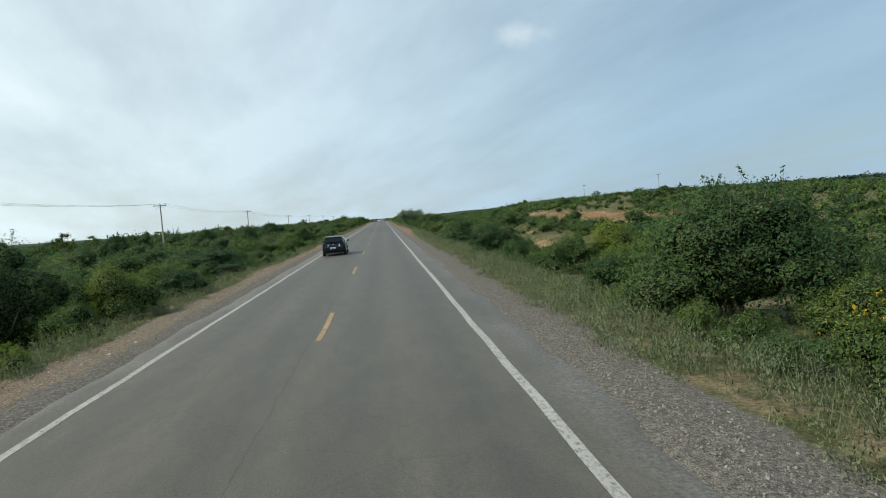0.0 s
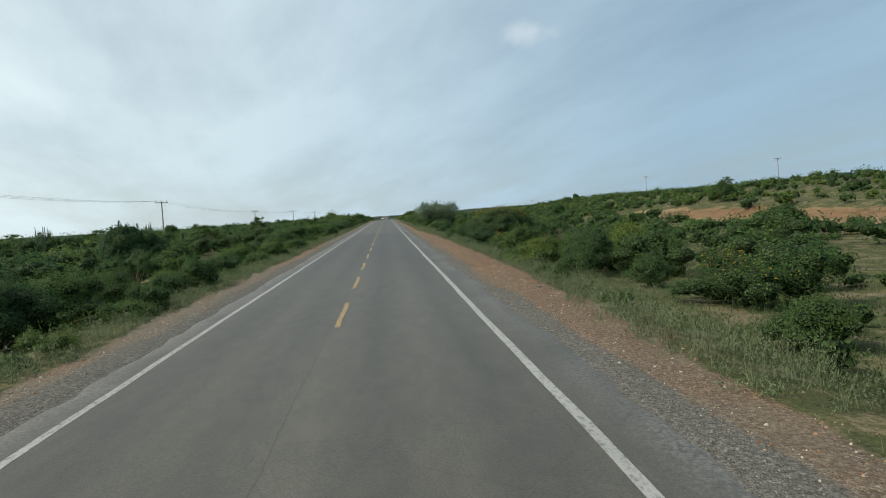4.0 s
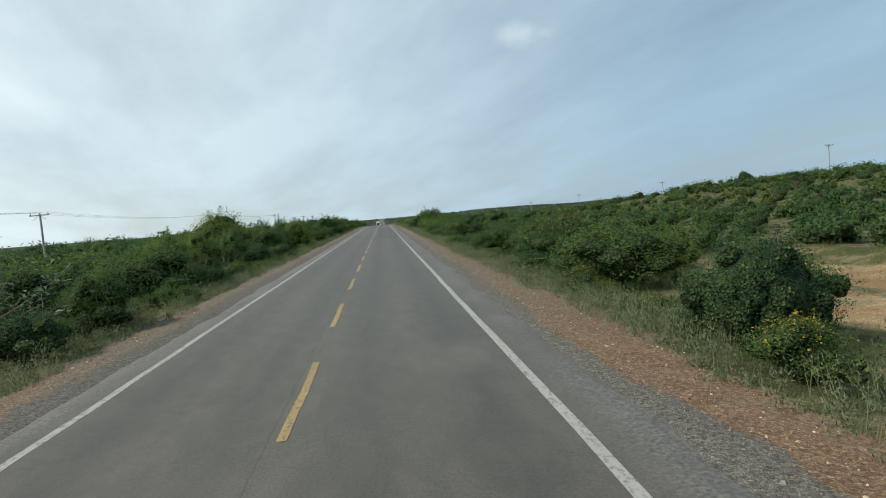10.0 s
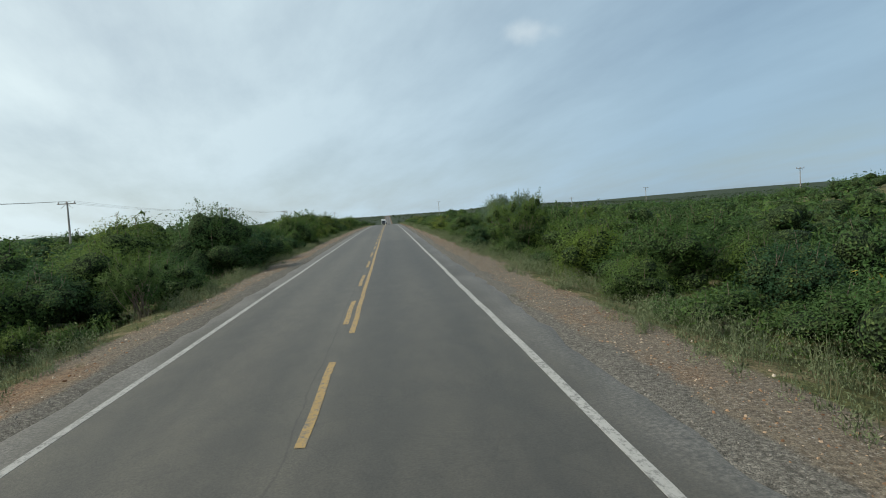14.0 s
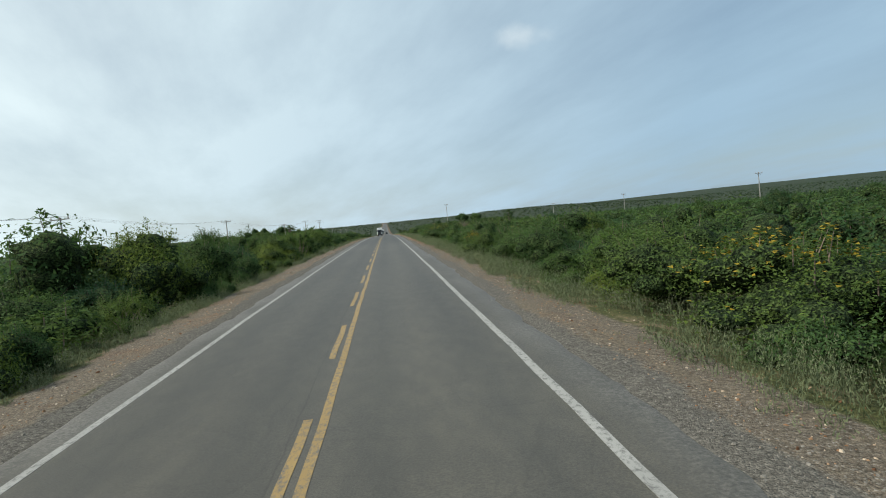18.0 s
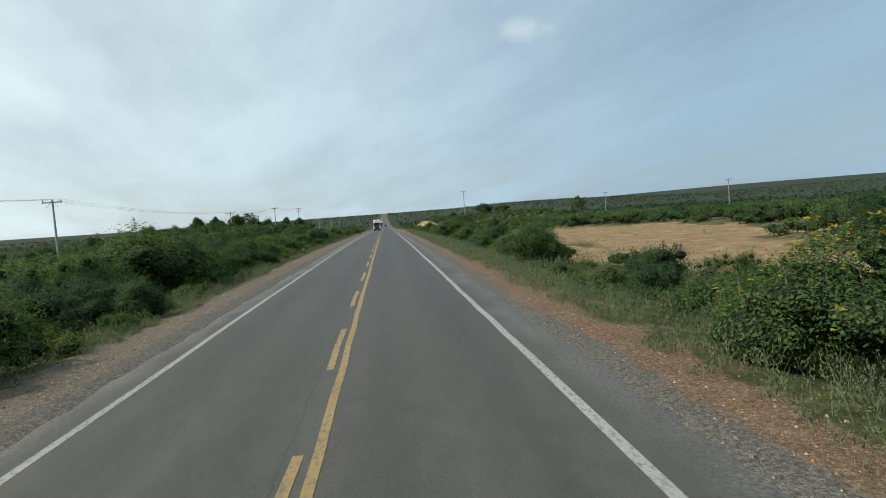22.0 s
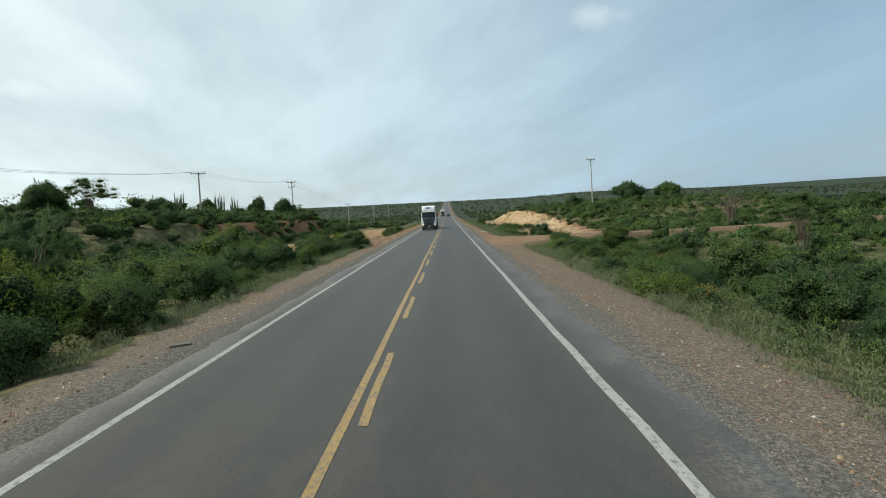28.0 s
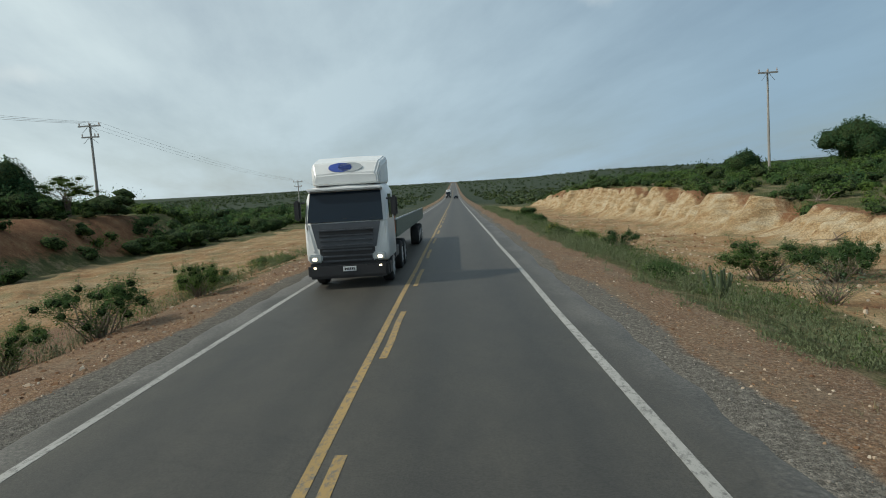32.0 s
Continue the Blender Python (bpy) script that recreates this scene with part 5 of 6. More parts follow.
# ---- verge weeds and grass ----
def tufts(name, r, X, Y, H, material, label, leaves, leaf, blades, spread):
    """Herbs on the ground at X, Y: thin stalks and small leaves in tufts."""
    Z = ground_z(X, Y)
    n_ = len(X)
    base = np.stack([X, Y, Z - 0.02], 1)
    V, F = np.zeros((0, 3)), np.zeros((0, 3), int)
    if blades:
        m_ = n_ * blades
        c = np.repeat(base, blades, 0) + np.concatenate([r.normal(size=(m_, 2)) * spread * 0.5, np.zeros((m_, 1))], 1)
        hh = np.repeat(H, blades)[:, None] * r.uniform(0.6, 1.15, (m_, 1))
        lean = np.concatenate([r.normal(size=(m_, 2)) * 0.28, np.ones((m_, 1))], 1)
        a = r.uniform(0, 2 * np.pi, m_)
        sv = np.stack([np.cos(a), np.sin(a), a * 0], 1) * 0.007
        V = np.stack([c - sv, c + sv, c + lean * hh], 1).reshape(-1, 3)
        F = np.arange(len(V)).reshape(-1, 3)
    dirs, lead = np.zeros((0, 3)), len(V)
    if leaves:
        # upright leafy sprigs that fan out from the foot
        sprigs = 6
        m_ = n_ * leaves
        q = np.repeat(np.arange(n_), leaves)
        k_ = r.integers(0, sprigs, m_)
        fan = unit(np.concatenate([r.normal(size=(n_, sprigs, 2)) * 0.42, np.ones((n_, sprigs, 1))], 2))
        foot_ = np.concatenate([r.normal(size=(n_, sprigs, 2)) * spread * 0.6, np.zeros((n_, sprigs, 1))], 2)
        lng = H[:, None] * r.uniform(0.55, 1.1, (n_, sprigs))
        t_ = r.uniform(0.12, 1.0, m_)
        lc = base[q] + foot_[q, k_] + fan[q, k_] * (t_ * lng[q, k_])[:, None] + r.normal(size=(m_, 3)) * (0.030 + 0.10 * spread) * (1.15 - 0.7 * t_)[:, None]
        dirs = unit(lc - base[q] + r.normal(size=(m_, 3)) * 0.08 + np.array([0, 0, 0.1]))
        al = unit(fan[q, k_] + r.normal(size=(m_, 3)) * 0.45) * (leaf * r.uniform(0.7, 1.4, m_))[:, None]
        sd_ = unit(np.cross(al, dirs + r.normal(size=(m_, 3)) * 0.5)) * leaf * 0.17
        V2 = np.stack([lc - sd_, lc + sd_, lc + al], 1).reshape(-1, 3)
        F2 = np.arange(len(V2)).reshape(-1, 3)
        F = np.concatenate([F, F2 + len(V)]); V = np.concatenate([V, V2])
    ob = mesh_object(name, V, F, material, smooth=True)
    if leaves:
        soft_normals(ob, dirs, lead)
    return tagged(ob, label, "weeds", kind="stuff")


def weeds(name, side, material, label, seed, dens, hmin, hmax, xa, xb, leaves, leaf, blades, spread=0.2):
    """Herbs along one side of the road, from the verge outwards."""
    r = np.random.default_rng(seed)
    n_ = int(dens * 790)
    Y = r.uniform(-25, 765, n_)
    off = xa + (xb - xa) * r.beta(1.05, 1.25, n_)
    X = side * (verge(side, Y) + off + 0.25 * wob(Y * 0, Y, 1.7))
    thin = fbm(X * 0.8, Y, 0.55, seed) + r.uniform(-0.16, 0.16, n_) > 0.40
    keep = (track_mask(X, Y) < 0.35) & thin & ~((side < 0) & (Y > 629) & (Y < 656)) & ~((side < 0) & (Y > 655) & ((X < -9) | (X > -7.2))) & ~((np.abs(X) > 9.5) & (sand_mask(X, Y) > 0.4))
    X, Y, off = X[keep], Y[keep], off[keep]
    H = r.uniform(hmin, hmax, len(X)) * np.clip((off + 0.4) / 1.2, 0.4, 1.0)
    return tufts(name, r, X, Y, H, material, label, leaves, leaf, blades, spread)


weeds("verge_weeds", 1, M_WEED, "grey-green weeds and herbs along the gravel verge", 41, 33.0, 0.36, 0.86, 0.0, 3.2, 50, 0.056, 3, 0.15)
weeds("verge_weeds", -1, M_WEED, "grey-green weeds and herbs along the gravel verge", 42, 18.0, 0.32, 0.76, 0.0, 1.7, 50, 0.056, 3, 0.15)
weeds("verge_grass", 1, M_WEED_DRY, "dry straw-coloured grass tufts on the verge", 43, 1.6, 0.15, 0.5, -0.5, 2.5, 0, 0.05, 14, 0.14)
weeds("verge_grass", -1, M_WEED_DRY, "dry straw-coloured grass tufts on the verge", 44, 1.8, 0.15, 0.5, -0.5, 2.5, 0, 0.05, 14, 0.14)
weeds("undergrowth", 1, M_LEAF_MID, "green undergrowth between the shrubs", 45, 15.0, 0.3, 0.9, 1.2, 12.0, 34, 0.085, 0, 0.34)
weeds("undergrowth", -1, M_LEAF_MID, "green undergrowth between the shrubs", 46, 9.0, 0.4, 1.0, 0.8, 8.0, 34, 0.085, 0, 0.34)
weeds("field_grass", 1, M_WEED, "grey-green grass in the open ground", 47, 20.0, 0.25, 0.7, 3.0, 34.0, 0, 0.1, 14, 0.5)
weeds("field_grass", -1, M_WEED, "grey-green grass in the open ground", 48, 7.0, 0.3, 0.8, 5.0, 28.0, 0, 0.1, 12, 0.5)


def clearing_tufts(name, n_, material, label, seed, hmin, hmax, leaves, leaf, blades, spread):
    """Scattered tufts and small shrubs on the bare clearings."""
    r = np.random.default_rng(seed)
    k_ = r.integers(0, len(CLEAR), n_)
    C = np.array(CLEAR)[k_]
    X = C[:, 0] + C[:, 2] * r.uniform(-1.15, 1.15, n_); Y = C[:, 1] + C[:, 3] * r.uniform(-1.15, 1.15, n_)
    keep = (np.abs(X) > 9) & (fbm(X, Y, 0.22, seed) + r.uniform(-0.1, 0.1, n_) > 0.50) & (Y < 640)
    X, Y = X[keep], Y[keep]
    return tufts(name, r, X, Y, r.uniform(hmin, hmax, len(X)), material, label, leaves, leaf, blades, spread)


clearing_tufts("clearing_grass", 5200, M_WEED_DRY, "dry grass tufts on the bare sand", 61, 0.15, 0.45, 0, 0.05, 16, 0.35)
clearing_tufts("clearing_herbs", 3000, M_WEED, "grey-green herbs scattered over the clearing", 62, 0.25, 0.7, 34, 0.085, 0, 0.30)


# ---- loose stones ----
def stones(name, n_, material, label, seed, picker, smin, smax):
    r = np.random.default_rng(seed)
    X, Y = picker(r, n_)
    Z = ground_z(X, Y)
    base = np.array([(1, 0, -0.4), (0.1, 1, -0.4), (-1, 0.1, -0.4), (0, -1, -0.4), (0.55, 0.1, 0.42), (-0.25, 0.5, 0.48), (-0.3, -0.5, 0.40)], float)
    tri = np.array([(0, 1, 4), (1, 5, 4), (1, 2, 5), (2, 6, 5), (2, 3, 6), (3, 4, 6), (3, 0, 4), (4, 5, 6)])
    s = smin * (smax / smin) ** (r.uniform(0, 1, len(X)) ** 2)
    a = r.uniform(0, 6.28, len(X))
    B = base[None] * r.uniform(0.7, 1.2, (len(X), 7, 1)) * r.uniform(0.6, 1.2, (len(X), 1, 3)) * s[:, None, None]
    ca, sa = np.cos(a)[:, None], np.sin(a)[:, None]
    B = np.stack([B[..., 0] * ca - B[..., 1] * sa, B[..., 0] * sa + B[..., 1] * ca, B[..., 2]], -1)
    V = B + np.stack([X, Y, Z + s * 0.18], 1)[:, None]
    F = (tri[None] + 7 * np.arange(len(X))[:, None, None]).reshape(-1, 3)
    return tagged(mesh_object(name, V.reshape(-1, 3), F, material), label, "stones", kind="stuff")


stones("gravel_stones", 34000, M_STONE, "loose orange and tan gravel on the verge", 51, lambda r, n_: (4.75 + 2.0 * r.beta(1.4, 1.6, n_), r.uniform(60, 740, n_)), 0.010, 0.038)
stones("gravel_stones", 12000, M_STONE, "loose tan gravel on the verge", 52, lambda r, n_: (-(4.75 + 1.4 * r.beta(1.4, 1.6, n_)), r.uniform(-10, 740, n_)), 0.012, 0.05)
stones("gravel_stones", 20000, M_STONE, "loose orange gravel on the dirt track", 53, lambda r, n_: (r.uniform(4.6, 14, n_), 623 + r.normal(size=n_) * 5.0), 0.014, 0.055)
stones("grey_chippings", 16000, M_STONE_GREY, "grey stone chippings along the asphalt edge", 59, lambda r, n_: (r.choice([-1, 1], n_, p=[0.4, 0.6]) * (4.35 + 0.9 * r.beta(1.2, 2.2, n_)), r.uniform(-2, 700, n_)), 0.010, 0.036)
stones("grey_chippings", 9000, M_STONE_GREY, "grey stone chippings on the verge", 60, lambda r, n_: (4.5 + 1.2 * r.beta(1.2, 1.4, n_), r.uniform(2, 80, n_)), 0.010, 0.036)
stones("earth_clods", 9000, M_STONE, "loose stones and clods on the bare ground", 56, lambda r, n_: (-(5.2 + 15 * r.uniform(0, 1, n_) ** 1.8), r.uniform(620, 705, n_)), 0.015, 0.09)
stones("earth_clods", 6000, M_STONE, "loose stones and clods in the cutting", 57, lambda r, n_: (9.5 + 7.5 * r.uniform(0, 1, n_), r.uniform(642, 730, n_)), 0.02, 0.12)
stones("earth_clods", 5000, M_STONE, "loose stones and clods in the clearing", 58, lambda r, n_: (13 + 14 * r.uniform(0, 1, n_), r.uniform(440, 545, n_)), 0.02, 0.10)
stones("white_stones", 700, M_STONE_WHITE, "heap of broken white stones on the verge", 54, lambda r, n_: (6.6 + r.normal(size=n_) * 0.45, 651.5 + r.normal(size=n_) * 1.0), 0.02, 0.08)
stones("field_stones", 160, M_STONE_WHITE, "scattered pale stones in the sandy clearings", 55, lambda r, n_: (r.uniform(10, 26, n_), 500 + r.uniform(-60, 60, n_)), 0.03, 0.12)


# ---- power line ----
def box_bm(bm, sx, sy, sz, m=Matrix()):
    return bmesh.ops.create_cube(bm, size=1, matrix=m @ Matrix.Diagonal((sx, sy, sz, 1)))


def cyl_bm(bm, r1, r2, depth, seg=8, m=Matrix()):
    return bmesh.ops.create_cone(bm, cap_ends=True, segments=seg, radius1=r1, radius2=r2, depth=depth, matrix=m)


def utility_pole(height, arms=1):
    root = new("utility_pole")
    bm = bmesh.new()
    cyl_bm(bm, 0.17, 0.10, height + 0.4, 8, pose(0, 0, height / 2 - 0.2))
    part("post", bm, M_CONCRETE, root)
    for a in range(arms):
        z = height - 0.25 - 1.1 * a
        bm = bmesh.new()
        box_bm(bm, 2.3 - 0.5 * a, 0.12, 0.14, pose(0, -0.14, z))
        part("crossarm", bm, M_CONCRETE, root)
        for sx in (-1, 1):
            bm = bmesh.new()
            box_bm(bm, 0.9, 0.03, 0.04, pose(sx * 0.42, -0.15, z - 0.34, 0, sx * 42, 0))
            part("brace", bm, M_STEEL, root)
        for x in (-1.02, 0.0 if a == 0 else 0.6, 1.02):
            bm = bmesh.new()
            cyl_bm(bm, 0.05, 0.05, 0.12, 8, pose(x * (1 - 0.2 * a), -0.14, z + 0.12))
            cyl_bm(bm, 0.085, 0.06, 0.10, 8, pose(x * (1 - 0.2 * a), -0.14, z + 0.21))
            cyl_bm(bm, 0.04, 0.03, 0.14, 8, pose(x * (1 - 0.2 * a), -0.14, z + 0.30))
            part("insulator", bm, M_INSUL, root)
    return root


POLES_L = [(-39, -40, 8.8), (-39, 40, 8.8), (-38.9, 119.4, 8.9), (-40.0, 199, 8.6), (-38.8, 276, 7.4), (-39.6, 360.5, 7.8), (-39.2, 441.5, 8.4),
           (-38.2, 519, 8.9), (-36.4, 597.6, 8.9), (-36.8, 662.4, 7.4), (-35.7, 715.6, 9.2), (-36, 800, 9.0), (-36, 880, 9.0), (-36, 960, 9.0)]
POLES_R = [(38.2, 725.2, 12.1), (94, 695, 9), (104, 618, 9), (109, 529, 9), (115, 440, 9), (119, 351, 9), (123, 262, 9)]
pole_low, pole_high = utility_pole(8.8, 1), utility_pole(9.0, 2)
tagged(pole_low, "slim concrete utility pole with a T crossarm", "utility pole", "power line poles")
tagged(pole_high, "tall concrete utility pole with two crossarms", "utility pole", "power line poles")
first = {"low": True, "high": True}
tops = []
for j, (x_, y_, h_) in enumerate(POLES_L + POLES_R):
    double = 10 <= j < len(POLES_L)
    key, src = ("high", pole_high) if double else ("low", pole_low)
    z_ = gz(x_, y_)
    lean = rng.uniform(-1.0, 1.0)
    m = pose(x_, y_, z_, rng.uniform(-0.6, 0.6), lean, rng.uniform(-4, 4))
    if first[key]:
        src.matrix_basis = m
        first[key] = False
        ob = src
    else:
        ob = copy_thing(src, m)
    sc = h_ / (9.0 if double else 8.8)
    ob.scale = (1, 1, sc)
    if j < len(POLES_L):
        tops.append((x_, y_, z_ + h_))
for (a, b) in zip(tops, tops[1:]):
    for off in (-1.02, 0.0, 1.02):
        t_ = np.linspace(0, 1, 13)
        P = np.stack([a[0] + off + (b[0] - a[0]) * t_, a[1] + (b[1] - a[1]) * t_, a[2] + 0.1 + (b[2] - a[2]) * t_ - 4 * 0.9 * t_ * (1 - t_)], 1)
        V, F = tube(P, np.full(13, 0.011), 4)
        w_ob = mesh_object("power_cable", V, F, M_WIRE)
        tagged(w_ob, "thin sagging bare power cable between poles", "cable", "power line cables")


# ---- columnar cacti ----
def cactus(seed, height):
    r = np.random.default_rng(seed)
    root = new("columnar_cactus")
    for q in range(int(r.integers(9, 15))):
        a = r.uniform(0, 6.28); s = r.uniform(0.1, 0.9)
        L = height * r.uniform(0.55, 1.0)
        base = np.array([np.cos(a) * 0.12, np.sin(a) * 0.12, -0.1]); elbow = np.array([np.cos(a) * s, np.sin(a) * s, height * r.uniform(0.2, 0.4)])
        tip = elbow + np.array([np.cos(a) * 0.12, np.sin(a) * 0.12, L - elbow[2]])
        V, F = tube([base, elbow * np.array([0.8, 0.8, 0.75]), elbow, elbow * 0.5 + tip * 0.5, tip], [0.035 + 0.016 * height] * 3 + [0.032 + 0.015 * height, 0.03], 8)
        mesh_object("stem", V, F, M_CACTUS, root)
    return tagged(root, "grey-green columnar cactus with upright arms", "cactus")


for j, (x_, y_, h_) in enumerate([(-62, 200, 5.5), (-66, 262, 6.0), (-58, 330, 5.0), (-50, 610, 5.6), (-44, 690, 5.2), (-50, 716, 5.5), (-46, 676, 4.6), (-39, 470, 4.5), (8.3, 187.6, 0.9), (9.0, 189.0, 1.0), (8.3, 668, 0.9), (9.2, 470, 0.9)]):
    c_ = cactus(60 + j, h_)
    c_.matrix_basis = pose(x_, y_, gz(x_, y_))


# ---- fence posts ----
def fence_post(h_, lean):
    root = new("fence_post")
    V, F = tube([(0, 0, -0.3), (0.02, 0, h_ * 0.5), (0.05 * lean, 0.01, h_)], [0.07, 0.065, 0.05], 7)
    mesh_object("stake", V, F, M_POSTWOOD, root)
    bm = bmesh.new()
    bmesh.ops.create_cone(bm, cap_ends=True, segments=8, radius1=0.072, radius2=0.072, depth=0.02, matrix=pose(0.02, 0, h_ * 0.72))
    part("wire_tie", bm, M_STEEL, root)
    return tagged(root, "weathered grey wooden fence post in the scrub", "fence post", "fence posts")


for x_, y_, h_ in [(14.1, 78, 1.7), (17.3, 79.4, 1.7), (14.4, 72, 1.5), (-19.3, 540, 1.7), (-18.6, 546, 1.6), (-19.4, 672, 1.2), (10.6, 645, 0.9), (9.8, 661, 1.1), (13.0, 470, 1.1)]:
    p_ = fence_post(h_, rng.uniform(-3, 3))
    p_.matrix_basis = pose(x_, y_, gz(x_, y_), rng.uniform(-4, 4), rng.uniform(-8, 8), 0)

# ---- vehicles ----
M_CARPAINT = plain("dark_blue_car_paint", (0.005, 0.012, 0.020), 0.22, 0.0, 0.08, 2, 0.22)
M_CARPAINT.node_tree.nodes["Principled BSDF"].inputs["Coat Weight"].default_value = 0.22
M_CARPAINT.node_tree.nodes["Principled BSDF"].inputs["Coat Roughness"].default_value = 0.06
M_GLASS = plain("tinted_vehicle_glass", (0.006, 0.009, 0.011), 0.05, 0.0, 0.05, 1, 0.2)
M_SLATGREY = plain("slate_grey_trim", (0.062, 0.070, 0.082), 0.4)
M_TRUCKGLASS = plain("blue_tinted_glass", (0.010, 0.018, 0.028), 0.08, 0.0, 0.05, 1, 0.22)
M_RUBBER = plain("tyre_rubber", (0.018, 0.018, 0.018), 0.85)
M_RIM = plain("alloy_rim", (0.50, 0.51, 0.52), 0.35, 0.35)
M_BLACK = plain("black_plastic", (0.02, 0.02, 0.022), 0.5)
M_GREYP = plain("dark_grey_plastic", (0.06, 0.063, 0.068), 0.5)
M_TRUCKWHITE = plain("truck_white_paint", (0.64, 0.65, 0.64), 0.3, 0.0, 0.05, 1.5)
M_REDLAMP = plain("red_lamp_glass", (0.022, 0.003, 0.004), 0.2)
M_WHITEFILM = plain("white_sticker", (0.62, 0.63, 0.63), 0.5)
M_BLUEFILM = plain("blue_sticker", (0.03, 0.07, 0.32), 0.4)
M_GREYFILM = plain("grey_sticker", (0.33, 0.36, 0.37), 0.5)
M_BOARD = plain("trailer_boards", (0.13, 0.15, 0.115), 0.75, var=0.25)
M_RUST = plain("rust_red_boards", (0.33, 0.13, 0.06), 0.8, var=0.3)
M_CHROME = plain("chrome", (0.7, 0.7, 0.7), 0.12, 1.0, 0.02)
M_LAMP, _n, _l, _b = mat("lit_headlamp")
_b.inputs["Emission Color"].default_value, _b.inputs["Emission Strength"].default_value = (1, 0.86, 0.6, 1), 2.5
_b.inputs["Base Color"].default_value = (0.8, 0.75, 0.6, 1)


def loft(sections, close=True):
    """A body through mirrored half-sections: each is (y, [(x, z), ...]) from the underside's middle round to the top's middle."""
    bm = bmesh.new()
    rings = []
    for y, half in sections:
        loop = [(x, z) for x, z in half] + [(-x, z) for x, z in reversed(half) if x > 1e-4]
        rings.append([bm.verts.new((x, y, z)) for x, z in loop])
    for a, b in zip(rings, rings[1:]):
        n_ = len(a)
        for j in range(n_):
            bm.faces.new((a[j], a[(j + 1) % n_], b[(j + 1) % n_], b[j]))
    if close:
        bm.faces.new(rings[0][::-1]); bm.faces.new(rings[-1])
    bmesh.ops.recalc_face_normals(bm, faces=bm.faces[:])
    return bm


def catmull(P, m):
    """A smooth curve through the rows of P, m steps to each span."""
    Q = np.concatenate([P[:1] * 2 - P[1:2], P, P[-1:] * 2 - P[-2:-1]])
    t_ = (np.arange(m) / m).reshape(-1, *([1] * (P.ndim - 1)))
    out = []
    for i in range(len(P) - 1):
        a, b, c, d = Q[i:i + 4]
        out.append(0.5 * (2 * b + (c - a) * t_ + (2 * a - 5 * b + 4 * c - d) * t_ ** 2 + (3 * b - a - 3 * c + d) * t_ ** 3))
    return np.concatenate(out + [P[-1:]])


def smooth_loft(sections, along=4, across=3):
    P = np.array([[(y, x, z) for x, z in half] for y, half in sections], float)
    P = np.swapaxes(catmull(np.swapaxes(P, 0, 1), across), 0, 1)
    P = catmull(P, along)
    P[:, 1:-1, 1] = np.maximum(P[:, 1:-1, 1], 0.01)
    P[:, [0, -1], 1] = 0
    return loft([(float(ring[:, 0].mean()), [(float(q[1]), float(q[2])) for q in ring]) for ring in P])


def rounded(bm, offset=0.05, angle=0.35):
    """Rounds the sharp edges of a body."""
    es = [e for e in bm.edges if e.is_manifold and e.calc_face_angle(0) > angle]
    bmesh.ops.bevel(bm, geom=es, offset=offset, segments=3, affect="EDGES", clamp_overlap=True)
    return bm


def panel(corners, thick=0.012):
    """A thin solid panel on four or more corners."""
    bm = bmesh.new()
    vs = [bm.verts.new(c) for c in corners]
    f = bm.faces.new(vs)
    bm.normal_update()
    nrm = f.normal.copy()
    r = bmesh.ops.extrude_face_region(bm, geom=[f])
    for v in [e for e in r["geom"] if isinstance(e, bmesh.types.BMVert)]:
        v.co += nrm * thick
    bmesh.ops.recalc_face_normals(bm, faces=bm.faces[:])
    return bm


def block(sx, sy, sz, x, y, z, bev=0.02, rx=0, ry=0, rz=0):
    bm = bmesh.new()
    box_bm(bm, sx, sy, sz, pose(x, y, z, rx, ry, rz))
    if bev:
        bmesh.ops.bevel(bm, geom=bm.edges[:], offset=bev, segments=2, affect="EDGES")
    return bm


def wheel(parent, x, y, r_, width, spokes, name="wheel"):
    w_ob = new(name)
    w_ob.parent = parent
    w_ob.matrix_basis = pose(x, y, r_)
    bm = bmesh.new()
    prof_ = [(0.66, 0.5), (0.88, 0.5), (0.97, 0.40), (1.0, 0.25), (1.0, -0.25), (0.97, -0.40), (0.88, -0.5), (0.66, -0.5)]
    seg = 28
    ring = [[bm.verts.new((q * width, r_ * p * math.cos(6.28319 * i / seg), r_ * p * math.sin(6.28319 * i / seg))) for p, q in prof_] for i in range(seg)]
    for i in range(seg):
        a, b = ring[i], ring[(i + 1) % seg]
        for j in range(len(prof_)):
            j2 = (j + 1) % len(prof_)
            bm.faces.new((a[j], a[j2], b[j2], b[j]))
    bmesh.ops.recalc_face_normals(bm, faces=bm.faces[:])
    part("tyre", bm, M_RUBBER, w_ob, smooth=True)
    bm = bmesh.new()
    cyl_bm(bm, r_ * 0.68, r_ * 0.68, width * 0.45, 24, pose(0, 0, 0, 0, 90, 0))
    out = 1 if x > 0 else -1
    for i in range(spokes):
        box_bm(bm, 0.05, r_ * 0.20, r_ * 0.66, pose(0, 0, 0, 360 * i / spokes, 0, 0) @ pose(out * width * 0.44, 0, r_ * 0.34))
    cyl_bm(bm, r_ * 0.16, r_ * 0.12, width * 0.95, 12, pose(0, 0, 0, 0, 90, 0))
    part("rim", bm, M_RIM, w_ob)


